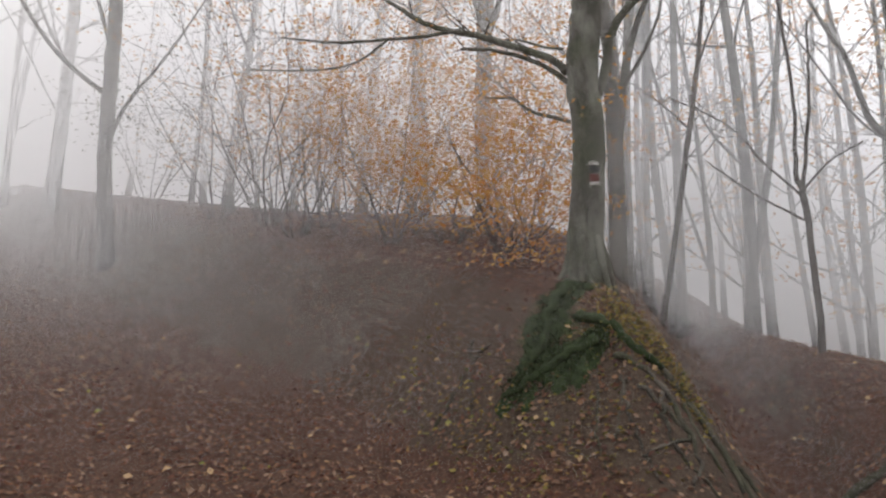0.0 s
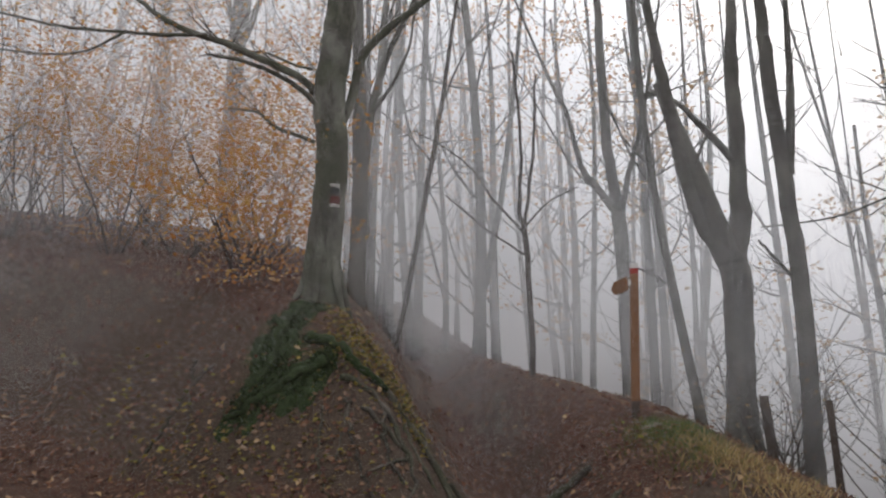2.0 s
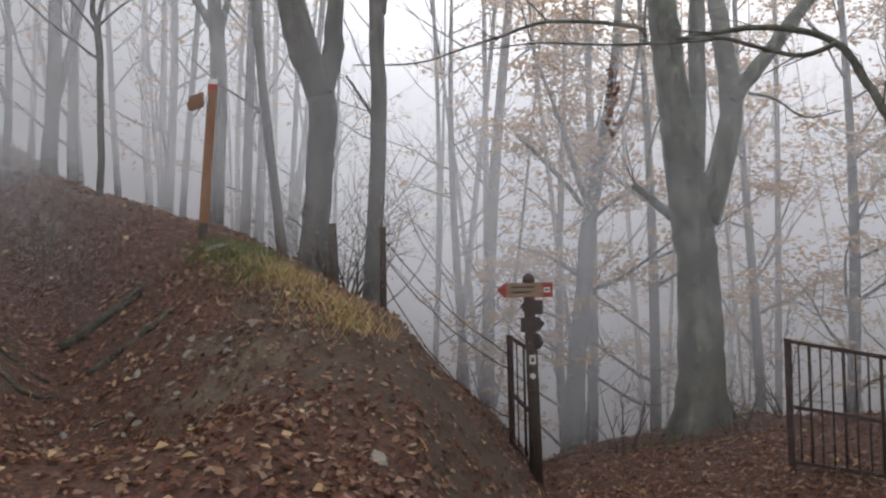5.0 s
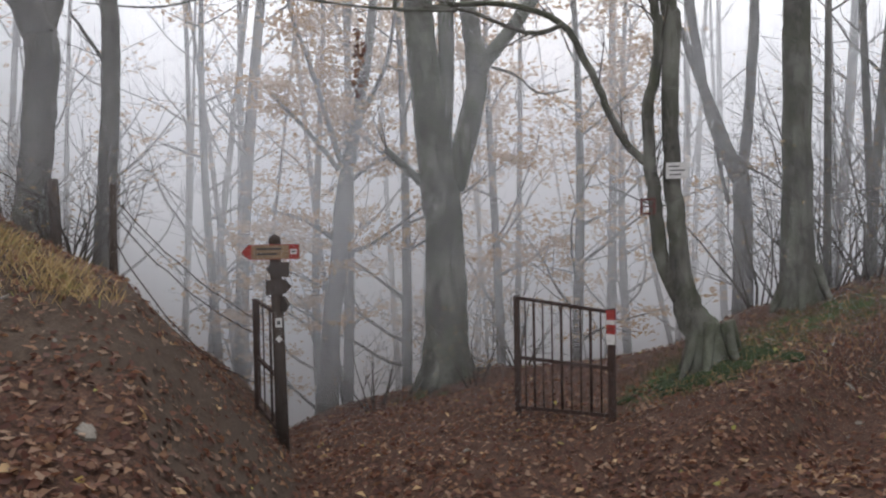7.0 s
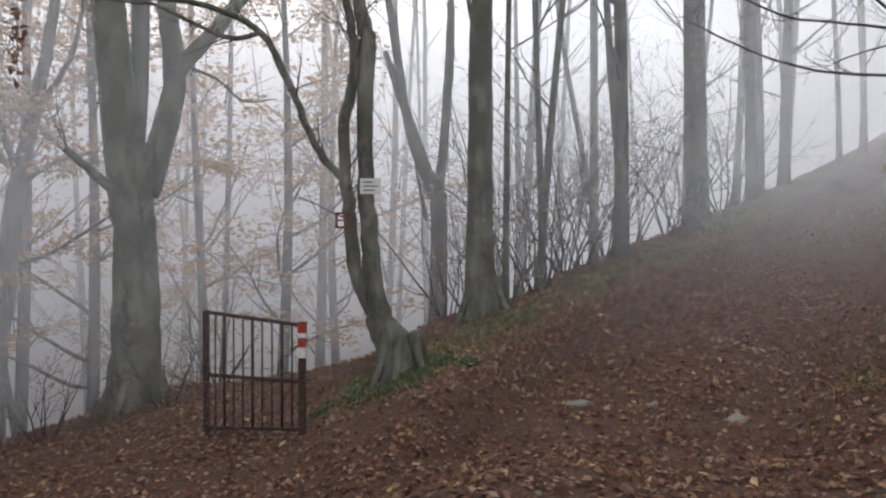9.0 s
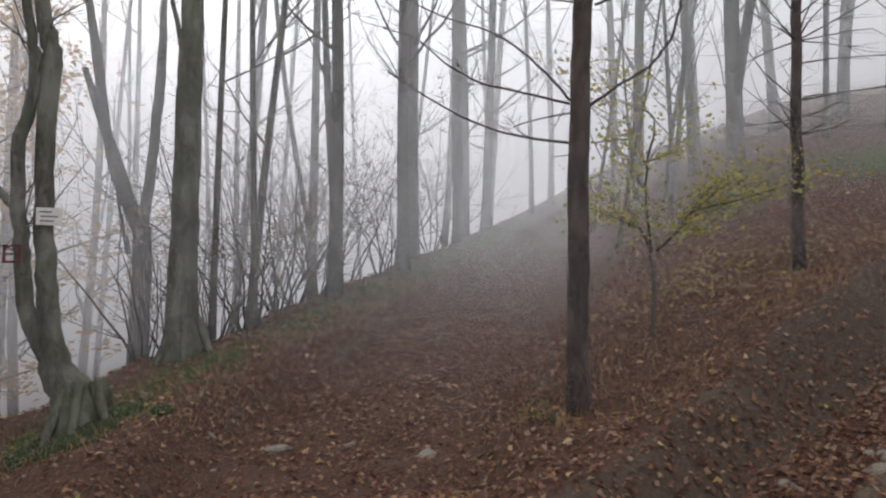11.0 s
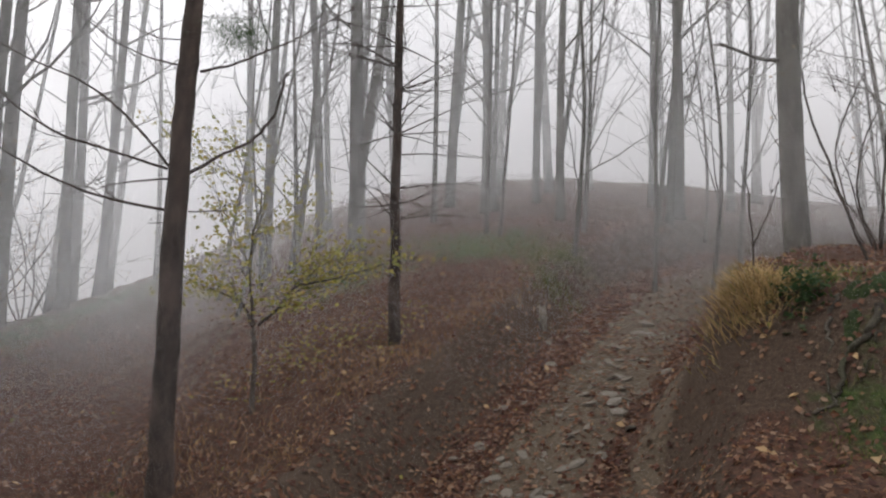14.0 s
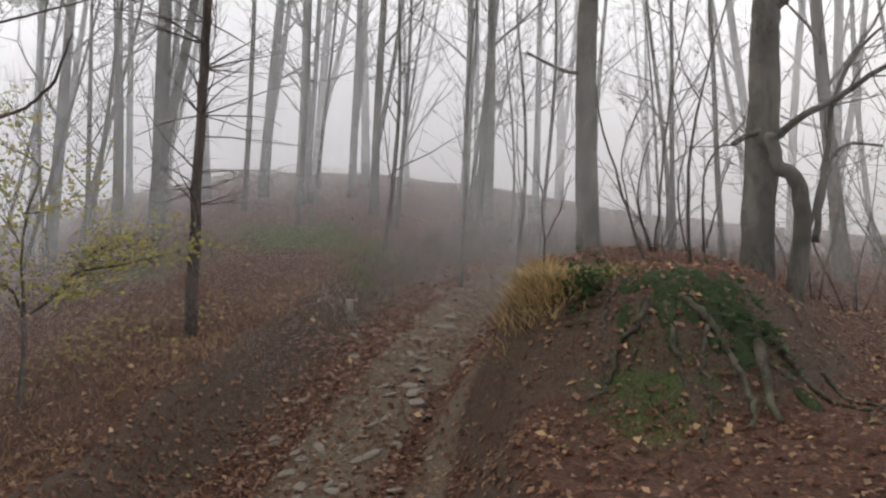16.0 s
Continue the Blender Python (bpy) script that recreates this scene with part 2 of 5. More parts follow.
def ground(x, y):
    """The height of the ground."""
    x, y = np.asarray(x, float), np.asarray(y, float)
    dx, dy = x - MID[0], y - MID[1]
    r = np.hypot(dx, dy)
    az = np.degrees(np.arctan2(dx, dy))
    az = np.where(az < -75, az + 360, az)
    near, far = np.interp(az, TURNS, NEAR), np.interp(az, TURNS, FAR)
    back = np.clip((az - 230) / 55, 0, 1)
    z = near * (np.minimum(r, 7) - 1) * smooth(0, 3, r) + far * np.clip(r - 7, 0, 9.5) + (0.06 + 0.62 * np.maximum(far, 0) + 0.25 * np.minimum(far, 0)) * np.clip(r - 16.5, 0, 30)
    z = z + 1.55 * smooth(-1.5, 0.6, inside(x, y, TERRACE))
    z = z + 0.95 * smooth(-0.7, 0.3, inside(x, y, KNOLL)) * (1 - 0.35 * smooth(7.5, 9.5, -y))
    v = inside(x, y, VALLEY)
    z = z - 0.55 * (np.sqrt(np.clip(v + 0.2, 0, 60) ** 2 + 0.3) - 0.55)
    d, a = segments(x, y, SPUR, False)
    z = z + 0.62 * np.exp(-(d / 1.0) ** 2) * (1 - 0.8 * a)
    d, _ = segments(x, y, GULLY, False)
    z = z - 0.6 * np.exp(-(d / 0.75) ** 2)
    d, _ = segments(x, y, ROCKY, False)
    z = z - 0.55 * (1 - smooth(1.05, 1.7, d)) * smooth(3.2, 5.2, r)
    d, _ = segments(x, y, LEAFY, False)
    z = z - 0.34 * (1 - smooth(1.05, 1.55, d)) * smooth(4, 6, r)
    for cx, cy, depth, wide in ((7.0, -4.0, 0.24, 0.9), (7.4, -7.05, 0.1, 0.7), (7.58, -5.25, 0.03, 0.6)):
        z = z - depth * np.exp(-((x - cx) ** 2 + (y - cy) ** 2) / wide ** 2)
    rough = 0.05 * np.sin(1.9 * x + 1.3 * np.sin(1.1 * y)) * np.sin(1.7 * y + 0.7) + 0.022 * np.sin(5.3 * x + 2 * np.sin(3.1 * y)) * np.sin(4.7 * y + 1.1 * np.sin(4.1 * x))
    rough = rough + 0.012 * np.sin(11.3 * x + 3 * np.sin(5.1 * y)) * np.sin(12.7 * y + 2 * np.sin(6.1 * x))
    return z + rough * smooth(0.5, 3, r)


GX, GY = np.arange(-16, 27, 0.1), np.arange(-28, 28, 0.1)
TABLE = ground(*np.meshgrid(GX, GY, indexing="ij")).tolist()


def gz(x, y):
    """The ground's height at one place, from a fine table of it."""
    u, v = (x + 16) * 10, (y + 28) * 10
    i, j = int(u), int(v)
    if not (0 <= u < len(GX) - 1 and 0 <= v < len(GY) - 1):
        return float(ground(x, y))
    a, b, p, q = u - i, v - j, TABLE[i], TABLE[i + 1]
    return (p[j] * (1 - b) + p[j + 1] * b) * (1 - a) + (q[j] * (1 - b) + q[j + 1] * b) * a


# ---- building helpers ----
def mesh_of(name, verts, faces, material, smoothed=False):
    me = bpy.data.meshes.new(name)
    me.from_pydata(verts, [], faces)
    me.materials.append(material)
    if smoothed:
        me.polygons.foreach_set("use_smooth", [True] * len(me.polygons))
    me.update()
    return me


def child(ob, parent, label=""):
    ob.parent = parent
    ob.matrix_parent_inverse = Matrix.Translation(parent.matrix_basis.translation).inverted() if parent.type == "EMPTY" else Matrix()
    if label:
        ob["label"] = label
    return ob


def thing(name, at, label, category, group="", kind=""):
    ob = new(name)
    ob.empty_display_size = 0.1
    ob.matrix_basis = Matrix.Translation(at)
    return tagged(ob, label, category, group, kind)


class Build:
    """Vertices and faces of one mesh, in world metres."""

    def __init__(self):
        self.v, self.f = [], []

    def tube(self, pts, radii, sides=8, wob=0.0, rng=random):
        """A tapered round limb along pts."""
        pts = [Vector(p) for p in pts]
        start = len(self.v)
        side = None
        for i, p in enumerate(pts):
            d = (pts[min(i + 1, len(pts) - 1)] - pts[max(i - 1, 0)]).normalized()
            if side is None:
                side = d.orthogonal().normalized()
            side = (side - d * side.dot(d)).normalized()
            up = d.cross(side)
            for k in range(sides):
                a = 2 * math.pi * k / sides
                r = radii[i] * (1 + wob * rng.uniform(-1, 1))
                self.v.append(tuple(p + (side * math.cos(a) + up * math.sin(a)) * r))
        for i in range(len(pts) - 1):
            for k in range(sides):
                a, b = start + i * sides + k, start + i * sides + (k + 1) % sides
                self.f.append((a, b, b + sides, a + sides))
        self.f.append(tuple(range(start + sides - 1, start - 1, -1)))
        self.f.append(tuple(range(start + (len(pts) - 1) * sides, start + len(pts) * sides)))

    def box(self, m, sx, sy, sz, bevel=0.0):
        """A box about m's origin, with its long edges chamfered."""
        b = bevel
        ring = [(-sx / 2 + b, -sy / 2), (sx / 2 - b, -sy / 2), (sx / 2, -sy / 2 + b), (sx / 2, sy / 2 - b), (sx / 2 - b, sy / 2), (-sx / 2 + b, sy / 2), (-sx / 2, sy / 2 - b), (-sx / 2, -sy / 2 + b)] if b else \
            [(-sx / 2, -sy / 2), (sx / 2, -sy / 2), (sx / 2, sy / 2), (-sx / 2, sy / 2)]
        self.prism(m, ring, -sz / 2, sz / 2)

    def prism(self, m, ring, z0, z1):
        s, n = len(self.v), len(ring)
        for z in (z0, z1):
            self.v += [tuple(m @ Vector((x, y, z))) for x, y in ring]
        self.f += [(s + k, s + (k + 1) % n, s + n + (k + 1) % n, s + n + k) for k in range(n)]
        self.f += [tuple(range(s + n - 1, s - 1, -1)), tuple(range(s + n, s + 2 * n))]

    def leaf(self, p, size, rng, flat=0.4, up=None):
        """One leaf, folded along its rib."""
        n = up or Vector((rng.gauss(0, flat), rng.gauss(0, flat), 1)).normalized()
        d = n.orthogonal().normalized()
        d = Matrix.Rotation(rng.uniform(0, 6.283), 3, n) @ d
        s = n.cross(d)
        w = size * rng.uniform(0.28, 0.4)
        k, lift = len(self.v), n * size * rng.uniform(0.05, 0.25)
        p = Vector(p)
        self.v += [tuple(p - d * size * 0.5), tuple(p + s * w + lift), tuple(p + d * size * 0.55), tuple(p - s * w + lift)]
        self.f += [(k, k + 1, k + 2), (k, k + 2, k + 3)]

    def blade(self, p, tip, w, rng):
        """One bent blade of grass."""
        p, tip = Vector(p), Vector(tip)
        mid = (p + tip) / 2 + Vector((0, 0, (tip - p).length * 0.22))
        a = rng.uniform(0, 6.283)
        s = Vector((math.cos(a), math.sin(a), 0)) * w
        k = len(self.v)
        self.v += [tuple(p - s), tuple(p + s), tuple(mid + s * 0.7), tuple(mid - s * 0.7), tuple(tip)]
        self.f += [(k, k + 1, k + 2, k + 3), (k + 3, k + 2, k + 4)]

    def part(self, name, material, parent=None, label="", smoothed=True):
        ob = new(name, mesh_of(name, self.v, self.f, material, smoothed))
        if parent:
            child(ob, parent, label)
        elif label:
            ob["label"] = label
        return ob


def curve(pts, n=4):
    """A smooth line through pts."""
    pts = [Vector(p) for p in pts]
    out = []
    for i in range(len(pts) - 1):
        p0, p1, p2, p3 = pts[max(i - 1, 0)], pts[i], pts[i + 1], pts[min(i + 2, len(pts) - 1)]
        for k in range(n):
            t = k / n
            out.append(0.5 * (2 * p1 + (p2 - p0) * t + (2 * p0 - 5 * p1 + 4 * p2 - p3) * t * t + (3 * p1 - p0 - 3 * p2 + p3) * t ** 3))
    return out + [pts[-1]]


def twigs(b, start, way, length, radius, rng, depth, tips, droop=0.0, sides=5):
    """A limb that bends and forks into ever finer twigs."""
    n = max(3, int(length / 0.35))
    pts, p, d = [Vector(start)], Vector(start), Vector(way).normalized()
    for i in range(n):
        d = (d + Vector((rng.gauss(0, 0.11), rng.gauss(0, 0.11), rng.gauss(0, 0.08) + 0.05 - droop))).normalized()
        p = p + d * length / n
        pts.append(p.copy())
    b.tube(pts, [radius * (1 - 0.8 * i / n) for i in range(n + 1)], sides)
    tips.append(pts[-1])
    if depth > 0:
        for k in range(rng.randint(3, 5)):
            i = rng.randint(1, n)
            out = (d + Vector((rng.gauss(0, 0.7), rng.gauss(0, 0.7), rng.gauss(0.1, 0.35)))).normalized()
            tips.append(pts[i])
            twigs(b, pts[i], out, length * rng.uniform(0.35, 0.6), max(0.004, radius * 0.45 * (1 - 0.5 * i / n)), rng, depth - 1, tips, droop, max(3, sides - 1))


def tree(x, y, height, radius, seed, label, lean=(0, 0), first=0.35, limbs=9, reach=2.2, depth=1, material=None, leaves=0, leaf_mat=None, leaf=0.07, forks=0, steep=0.9, group="trees in the fog", flare=1.5):
    """A wood tree: a tapered trunk with a flared foot, limbs, twigs and what leaves are left on it."""
    rng = random.Random(seed)
    material = material or FARBARK
    z = gz(x, y) - 0.1
    root = thing("tree", (x, y, z), label, "tree", group)
    pts, n = [], 12
    ph, amp = rng.uniform(0, 6), rng.uniform(0.05, 0.22)
    for i in range(n + 1):
        k = i / n
        pts.append(Vector((x + lean[0] * k * height + amp * math.sin(ph + 5 * k), y + lean[1] * k * height + amp * math.cos(ph * 1.7 + 4 * k), z + k * height)))
    dense = [pts[0], pts[0].lerp(pts[1], 0.12), pts[0].lerp(pts[1], 0.4)] + pts[1:]
    rad = [radius * flare, radius * (0.55 + 0.45 * flare), radius * 1.08] + [radius * (1 - 0.7 * i / n) for i in range(1, n + 1)]
    b = Build()
    b.tube(dense, rad, 12, 0.035, rng)
    b.part("trunk", material, root)
    tips = []
    for k in range(limbs):
        b = Build()
        h = first + (0.97 - first) * (k + rng.random()) / limbs
        i = min(n - 1, int(h * n))
        p = pts[i].lerp(pts[i + 1], h * n - i)
        a = rng.uniform(0, 6.283)
        twigs(b, p, (math.cos(a), math.sin(a), steep * rng.uniform(0.4, 1.4)), reach * rng.uniform(0.5, 1.2) * (1.2 - 0.5 * h), min(0.04, radius * 0.32 * (1.15 - h * 0.7)), rng, depth, tips)
        b.part("branch", material, root)
    for k in range(forks):
        b = Build()
        i = int((first * 0.8 + 0.1 * k) * n)
        a = rng.uniform(0, 6.283)
        q, line = pts[i], [pts[i]]
        for j in range(1, 7):
            line.append(q + Vector((math.cos(a), math.sin(a), 0)) * (0.5 * j ** 0.75) * (height / 14) + Vector((0, 0, j * height * (1 - i / n) / 6)))
        b.tube(curve(line, 2), [radius * 0.6 * (1 - 0.75 * j / 12) for j in range(13)], 8)
        b.part("stem", material, root)
    if leaves and tips:
        b = Build()
        for k in range(leaves):
            q = rng.choice(tips)
            b.leaf(q + Vector((rng.gauss(0, 0.22), rng.gauss(0, 0.22), rng.gauss(0, 0.07))), leaf * rng.uniform(0.6, 1.2), rng, 0.35)
        b.part("foliage", leaf_mat or ORANGE, root, smoothed=False)
    return root


def side_view(base, az, scale):
    """A drawing board that stands upright at base and faces a viewer who looks along az: (across, up, deeper) to the world."""
    a = radians(az)
    right, ahead = Vector((math.cos(a), -math.sin(a), 0)), Vector((math.sin(a), math.cos(a), 0))
    return lambda u, w, d=0.0: Vector(base) + right * u * scale + Vector((0, 0, w * scale)) + ahead * d


# ---- the ground: one sheet to the horizon ----
def make_ground():
    ring = [0.0] + list(np.concatenate([np.arange(0.4, 3, 0.2), np.arange(3, 12, 0.085), np.geomspace(12, 30, 70), np.geomspace(31, 900, 26)]))
    turns = np.radians(np.concatenate([np.arange(-40, 190, 0.6), np.arange(190, 320, 2.5)]))
    rr, aa = np.meshgrid(ring[1:], turns, indexing="ij")
    x, y = MID[0] + rr * np.sin(aa), MID[1] + rr * np.cos(aa)
    z = ground(x, y)
    n = len(turns)
    verts = np.stack([x, y, z], -1).reshape(-1, 3)
    i = np.arange(len(ring) - 2)[:, None] * n
    k = np.arange(n)[None, :]
    k2 = (k + 1) % n
    faces = np.stack([i + k, i + n + k, i + n + k2, i + k2], -1).reshape(-1, 4)
    ob = new("ground", mesh_of("ground", verts.tolist() + [(MID[0], MID[1], gz(*MID))], faces.tolist() + [(len(verts), kk, (kk + 1) % n) for kk in range(n)], GROUND, True))
    xs, ys = np.append(x.reshape(-1), MID[0]), np.append(y.reshape(-1), MID[1])
    for name, value in zip(("soil", "grit", "moss"), zones(xs, ys)):
        a = ob.data.attributes.new(name, "FLOAT", "POINT")
        a.data.foreach_set("value", value.astype(np.float32))
    return tagged(ob, "forest floor of wet brown leaf litter, soil and moss", "ground", kind="structure")


def zones(x, y):
    """Where bare soil, gravel and moss show: 0 to 1."""
    e = 0.12
    steep = np.hypot(ground(x + e, y) - ground(x - e, y), ground(x, y + e) - ground(x, y - e)) / (2 * e)
    soil = smooth(0.6, 1.3, steep) * 0.85
    d, _ = segments(x, y, ROCKY, False)
    here = smooth(2, 4, np.hypot(x - MID[0], y - MID[1]))
    east = smooth(-0.15, 0.15, x - np.interp(-y, [-q for _, q in ROCKY], [p for p, _ in ROCKY]))
    grit = (np.maximum(1 - smooth(0.36, 0.56, d), 0.75 * (1 - east) * smooth(0.62, 0.8, d) * (1 - smooth(0.95, 1.15, d)))) * here
    soil = np.maximum(soil, 1.15 * east * smooth(0.95, 1.12, d) * (1 - smooth(1.6, 1.85, d)) * here)
    face = np.exp(-(((x - 4.2) / 1.1) ** 2 + ((y - 4.0) / 1.3) ** 2))
    soil = np.maximum(soil, face * 1.1)
    grit = np.maximum(grit, 0.6 * np.exp(-(((x - 3.4) / 0.7) ** 2 + ((y - 4.3) / 0.8) ** 2)))
    d, _ = segments(x, y, [(8.2, 0.7), (10, -1.2), (13, -3.6), (16, -6.5), (19, -9.5)], False)
    moss = 0.55 * np.exp(-(d / 0.9) ** 2)
    for cx, cy, s, k in ((1.05, 6.8, 0.45, 0.6), (4.8, 6.1, 0.55, 0.9), (2.7, -7.4, 0.5, 0.6), (9.5, -11.0, 1.5, 0.75), (11, -9, 2.5, 0.5), (2.0, -6.2, 0.7, 0.5), (8.4, 0.4, 0.8, 1.0), (10.9, 4.2, 1.0, 0.6)):
        moss = np.maximum(moss, k * np.exp(-((x - cx) ** 2 + (y - cy) ** 2) / s ** 2))
    return soil, grit, moss


make_ground()


# ---- fog: sheets of fine opaque white strips that imitate haze between the trees ----
FOG = plain("fog_strips", (0.9, 0.9, 0.91), (0.94, 0.94, 0.95), 1.0, 0.2, bump=0.0)


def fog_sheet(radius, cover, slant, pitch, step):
    """White strips on a ring round the clearing that imitate haze and cover that share of the view; drifts make it
    thicker and thinner, and it lies thickest over the ground.
    """
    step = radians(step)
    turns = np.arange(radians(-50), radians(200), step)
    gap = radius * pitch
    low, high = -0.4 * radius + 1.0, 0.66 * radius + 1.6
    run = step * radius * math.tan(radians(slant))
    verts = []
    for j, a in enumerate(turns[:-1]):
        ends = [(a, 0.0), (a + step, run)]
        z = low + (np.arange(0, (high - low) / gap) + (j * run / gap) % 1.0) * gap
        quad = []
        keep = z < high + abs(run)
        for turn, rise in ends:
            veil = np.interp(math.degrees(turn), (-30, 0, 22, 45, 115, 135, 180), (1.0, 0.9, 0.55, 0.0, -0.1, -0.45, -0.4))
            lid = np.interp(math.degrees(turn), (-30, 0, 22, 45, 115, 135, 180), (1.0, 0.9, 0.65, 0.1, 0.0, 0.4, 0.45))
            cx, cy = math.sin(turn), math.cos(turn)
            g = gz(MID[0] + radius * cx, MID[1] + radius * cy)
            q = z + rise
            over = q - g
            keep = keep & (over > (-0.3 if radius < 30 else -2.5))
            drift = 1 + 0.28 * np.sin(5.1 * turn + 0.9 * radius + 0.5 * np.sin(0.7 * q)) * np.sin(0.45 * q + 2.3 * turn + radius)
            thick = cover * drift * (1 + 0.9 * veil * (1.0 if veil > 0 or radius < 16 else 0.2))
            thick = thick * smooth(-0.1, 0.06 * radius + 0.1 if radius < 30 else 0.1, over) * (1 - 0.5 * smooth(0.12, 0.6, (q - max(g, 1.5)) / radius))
            # far rings close up low down, and by direction, to dim the sky behind
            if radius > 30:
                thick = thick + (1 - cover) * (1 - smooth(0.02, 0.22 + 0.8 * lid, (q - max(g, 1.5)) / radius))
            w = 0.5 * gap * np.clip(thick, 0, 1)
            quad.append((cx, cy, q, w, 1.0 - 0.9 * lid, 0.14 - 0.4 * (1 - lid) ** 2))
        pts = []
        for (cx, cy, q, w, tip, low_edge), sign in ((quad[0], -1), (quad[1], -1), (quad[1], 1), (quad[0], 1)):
            # strips tip skyward with height and direction, which brightens the imitated haze
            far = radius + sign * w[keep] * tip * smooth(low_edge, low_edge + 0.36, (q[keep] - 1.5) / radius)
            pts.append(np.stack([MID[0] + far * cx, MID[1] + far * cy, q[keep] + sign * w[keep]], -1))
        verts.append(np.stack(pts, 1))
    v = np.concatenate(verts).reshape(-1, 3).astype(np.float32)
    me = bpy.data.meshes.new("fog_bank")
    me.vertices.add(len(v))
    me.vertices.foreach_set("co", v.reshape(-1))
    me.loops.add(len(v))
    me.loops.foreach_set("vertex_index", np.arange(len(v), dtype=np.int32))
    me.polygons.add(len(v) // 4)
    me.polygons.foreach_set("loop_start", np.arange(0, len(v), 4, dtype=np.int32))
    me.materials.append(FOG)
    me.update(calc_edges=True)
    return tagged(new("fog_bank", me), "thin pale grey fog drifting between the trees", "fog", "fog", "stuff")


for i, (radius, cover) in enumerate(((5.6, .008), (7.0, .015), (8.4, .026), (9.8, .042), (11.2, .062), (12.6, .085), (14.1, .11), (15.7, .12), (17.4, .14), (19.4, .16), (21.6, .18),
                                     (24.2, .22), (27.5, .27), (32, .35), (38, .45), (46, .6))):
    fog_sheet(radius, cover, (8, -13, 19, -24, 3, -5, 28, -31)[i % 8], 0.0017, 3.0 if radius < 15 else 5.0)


# ---- trees that stand near: drawn limb by limb ----
def drawn_tree(base, az, trunk, limbs, label, mat=None, seed=0, leaves=0, leaf_mat=None, leaf=0.07, spread=0.25, fine=0.3, bristle=0, name="tree", slim=1.0):
    """A tree whose trunk and limbs are lines of (across, up, radius) on an upright board that faces az; the limbs are thrown a little forward and back, and end in fine twigs."""
    rng = random.Random(seed)
    mat = mat or FARBARK
    x, y = base
    root = thing(name, (x, y, gz(x, y)), label, "bush" if name in ("bush", "shrub") else "tree", "bushes" if name in ("bush", "shrub") else "near trees")
    put = side_view((x, y, gz(x, y)), az, 1.0)
    sides = 18 if trunk[0][2] > 0.1 else 8

    def limb(b, line, depth, sides):
        total = max(1, len(line) - 1)
        pts = curve([put(u, w, depth * (i / total)) for i, (u, w, _) in enumerate(line)], 5)
        rad = [r * (1.0 if line is trunk else slim) for _, _, r in line]
        rs = [rad[min(i // 5, len(rad) - 2)] * (1 - (i % 5) / 5) + rad[min(i // 5 + 1, len(rad) - 1)] * (i % 5) / 5 for i in range(len(pts))]
        rs[-1] = rad[-1]
        b.tube([p + Vector((rng.gauss(0, 0.006), rng.gauss(0, 0.006), 0)) for p in pts], rs, sides, 0.05 if sides > 8 else 0.02, rng)
        return pts, rs

    b = Build()
    pts, rs = limb(b, trunk, 0.0, sides)
    if trunk[0][2] > 0.2:
        for k in range(6):
            a = k * 1.05 + rng.uniform(-0.2, 0.2)
            r0 = trunk[0][2]
            foot = Vector((math.cos(a), math.sin(a), 0))
            q = pts[0] + Vector((0, 0, 0.12))
            line = [q + foot * r0 * 0.55 + Vector((0, 0, 0.45)), q + foot * r0 * 0.95 + Vector((0, 0, 0.12)), q + foot * r0 * 1.35]
            line[2].z = gz(line[2].x, line[2].y) - 0.03
            b.tube(curve(line, 3), [r0 * 0.22 * (1 - 0.1 * i) for i in range(7)], 8)
    b.part("trunk", mat, root)
    tips, twig = [], Build()
    for line in limbs:
        b = Build()
        big = line[0][2] > 0.06
        pts, rs = limb(b, line, rng.uniform(-0.25, 0.25) if big else rng.uniform(-0.5, 0.5), 12 if big else 6)
        b.part("stem" if big else "branch", mat, root)
        for i in range(3, len(pts)):
            if rng.random() < fine and rs[i] < 0.07:
                d = (pts[i] - pts[i - 1]).normalized()
                out = (d + Vector((rng.gauss(0, 0.6), rng.gauss(0, 0.6), rng.gauss(0.15, 0.4)))).normalized()
                twigs(twig, pts[i], out, rng.uniform(0.25, 0.7) * (1.4 if big else 1), max(0.003, min(0.012, rs[i] * 0.4)), rng, 1, tips, sides=4)
            tips.append(pts[i])
    top = trunk[-1][1]
    for k in range(bristle):
        h = rng.uniform(1.4, top - 0.2)
        j = min(range(len(pts)), key=lambda q: abs(pts[q].z - gz(x, y) - h)) if not limbs else 0
        a = rng.uniform(0, 6.283)
        twigs(twig, pts[j], (math.cos(a), math.sin(a), rng.uniform(-0.1, 0.5)), rng.uniform(0.6, 1.5), 0.011, rng, 1, tips, 0.085, 4)
    if twig.v:
        twig.part("twig_spray", TWIG if mat is not SPRUCE else SPRUCE, root)["kind"] = "stuff"
    if leaves:
        b = Build()
        for k in range(leaves):
            q = rng.choice(tips)
            b.leaf(q + Vector((rng.gauss(0, spread), rng.gauss(0, spread), rng.gauss(0, spread * 0.35))), leaf * rng.uniform(0.6, 1.2), rng, 0.9)
        b.part("foliage", leaf_mat or ORANGE, root, smoothed=False)["kind"] = "stuff"
    return root


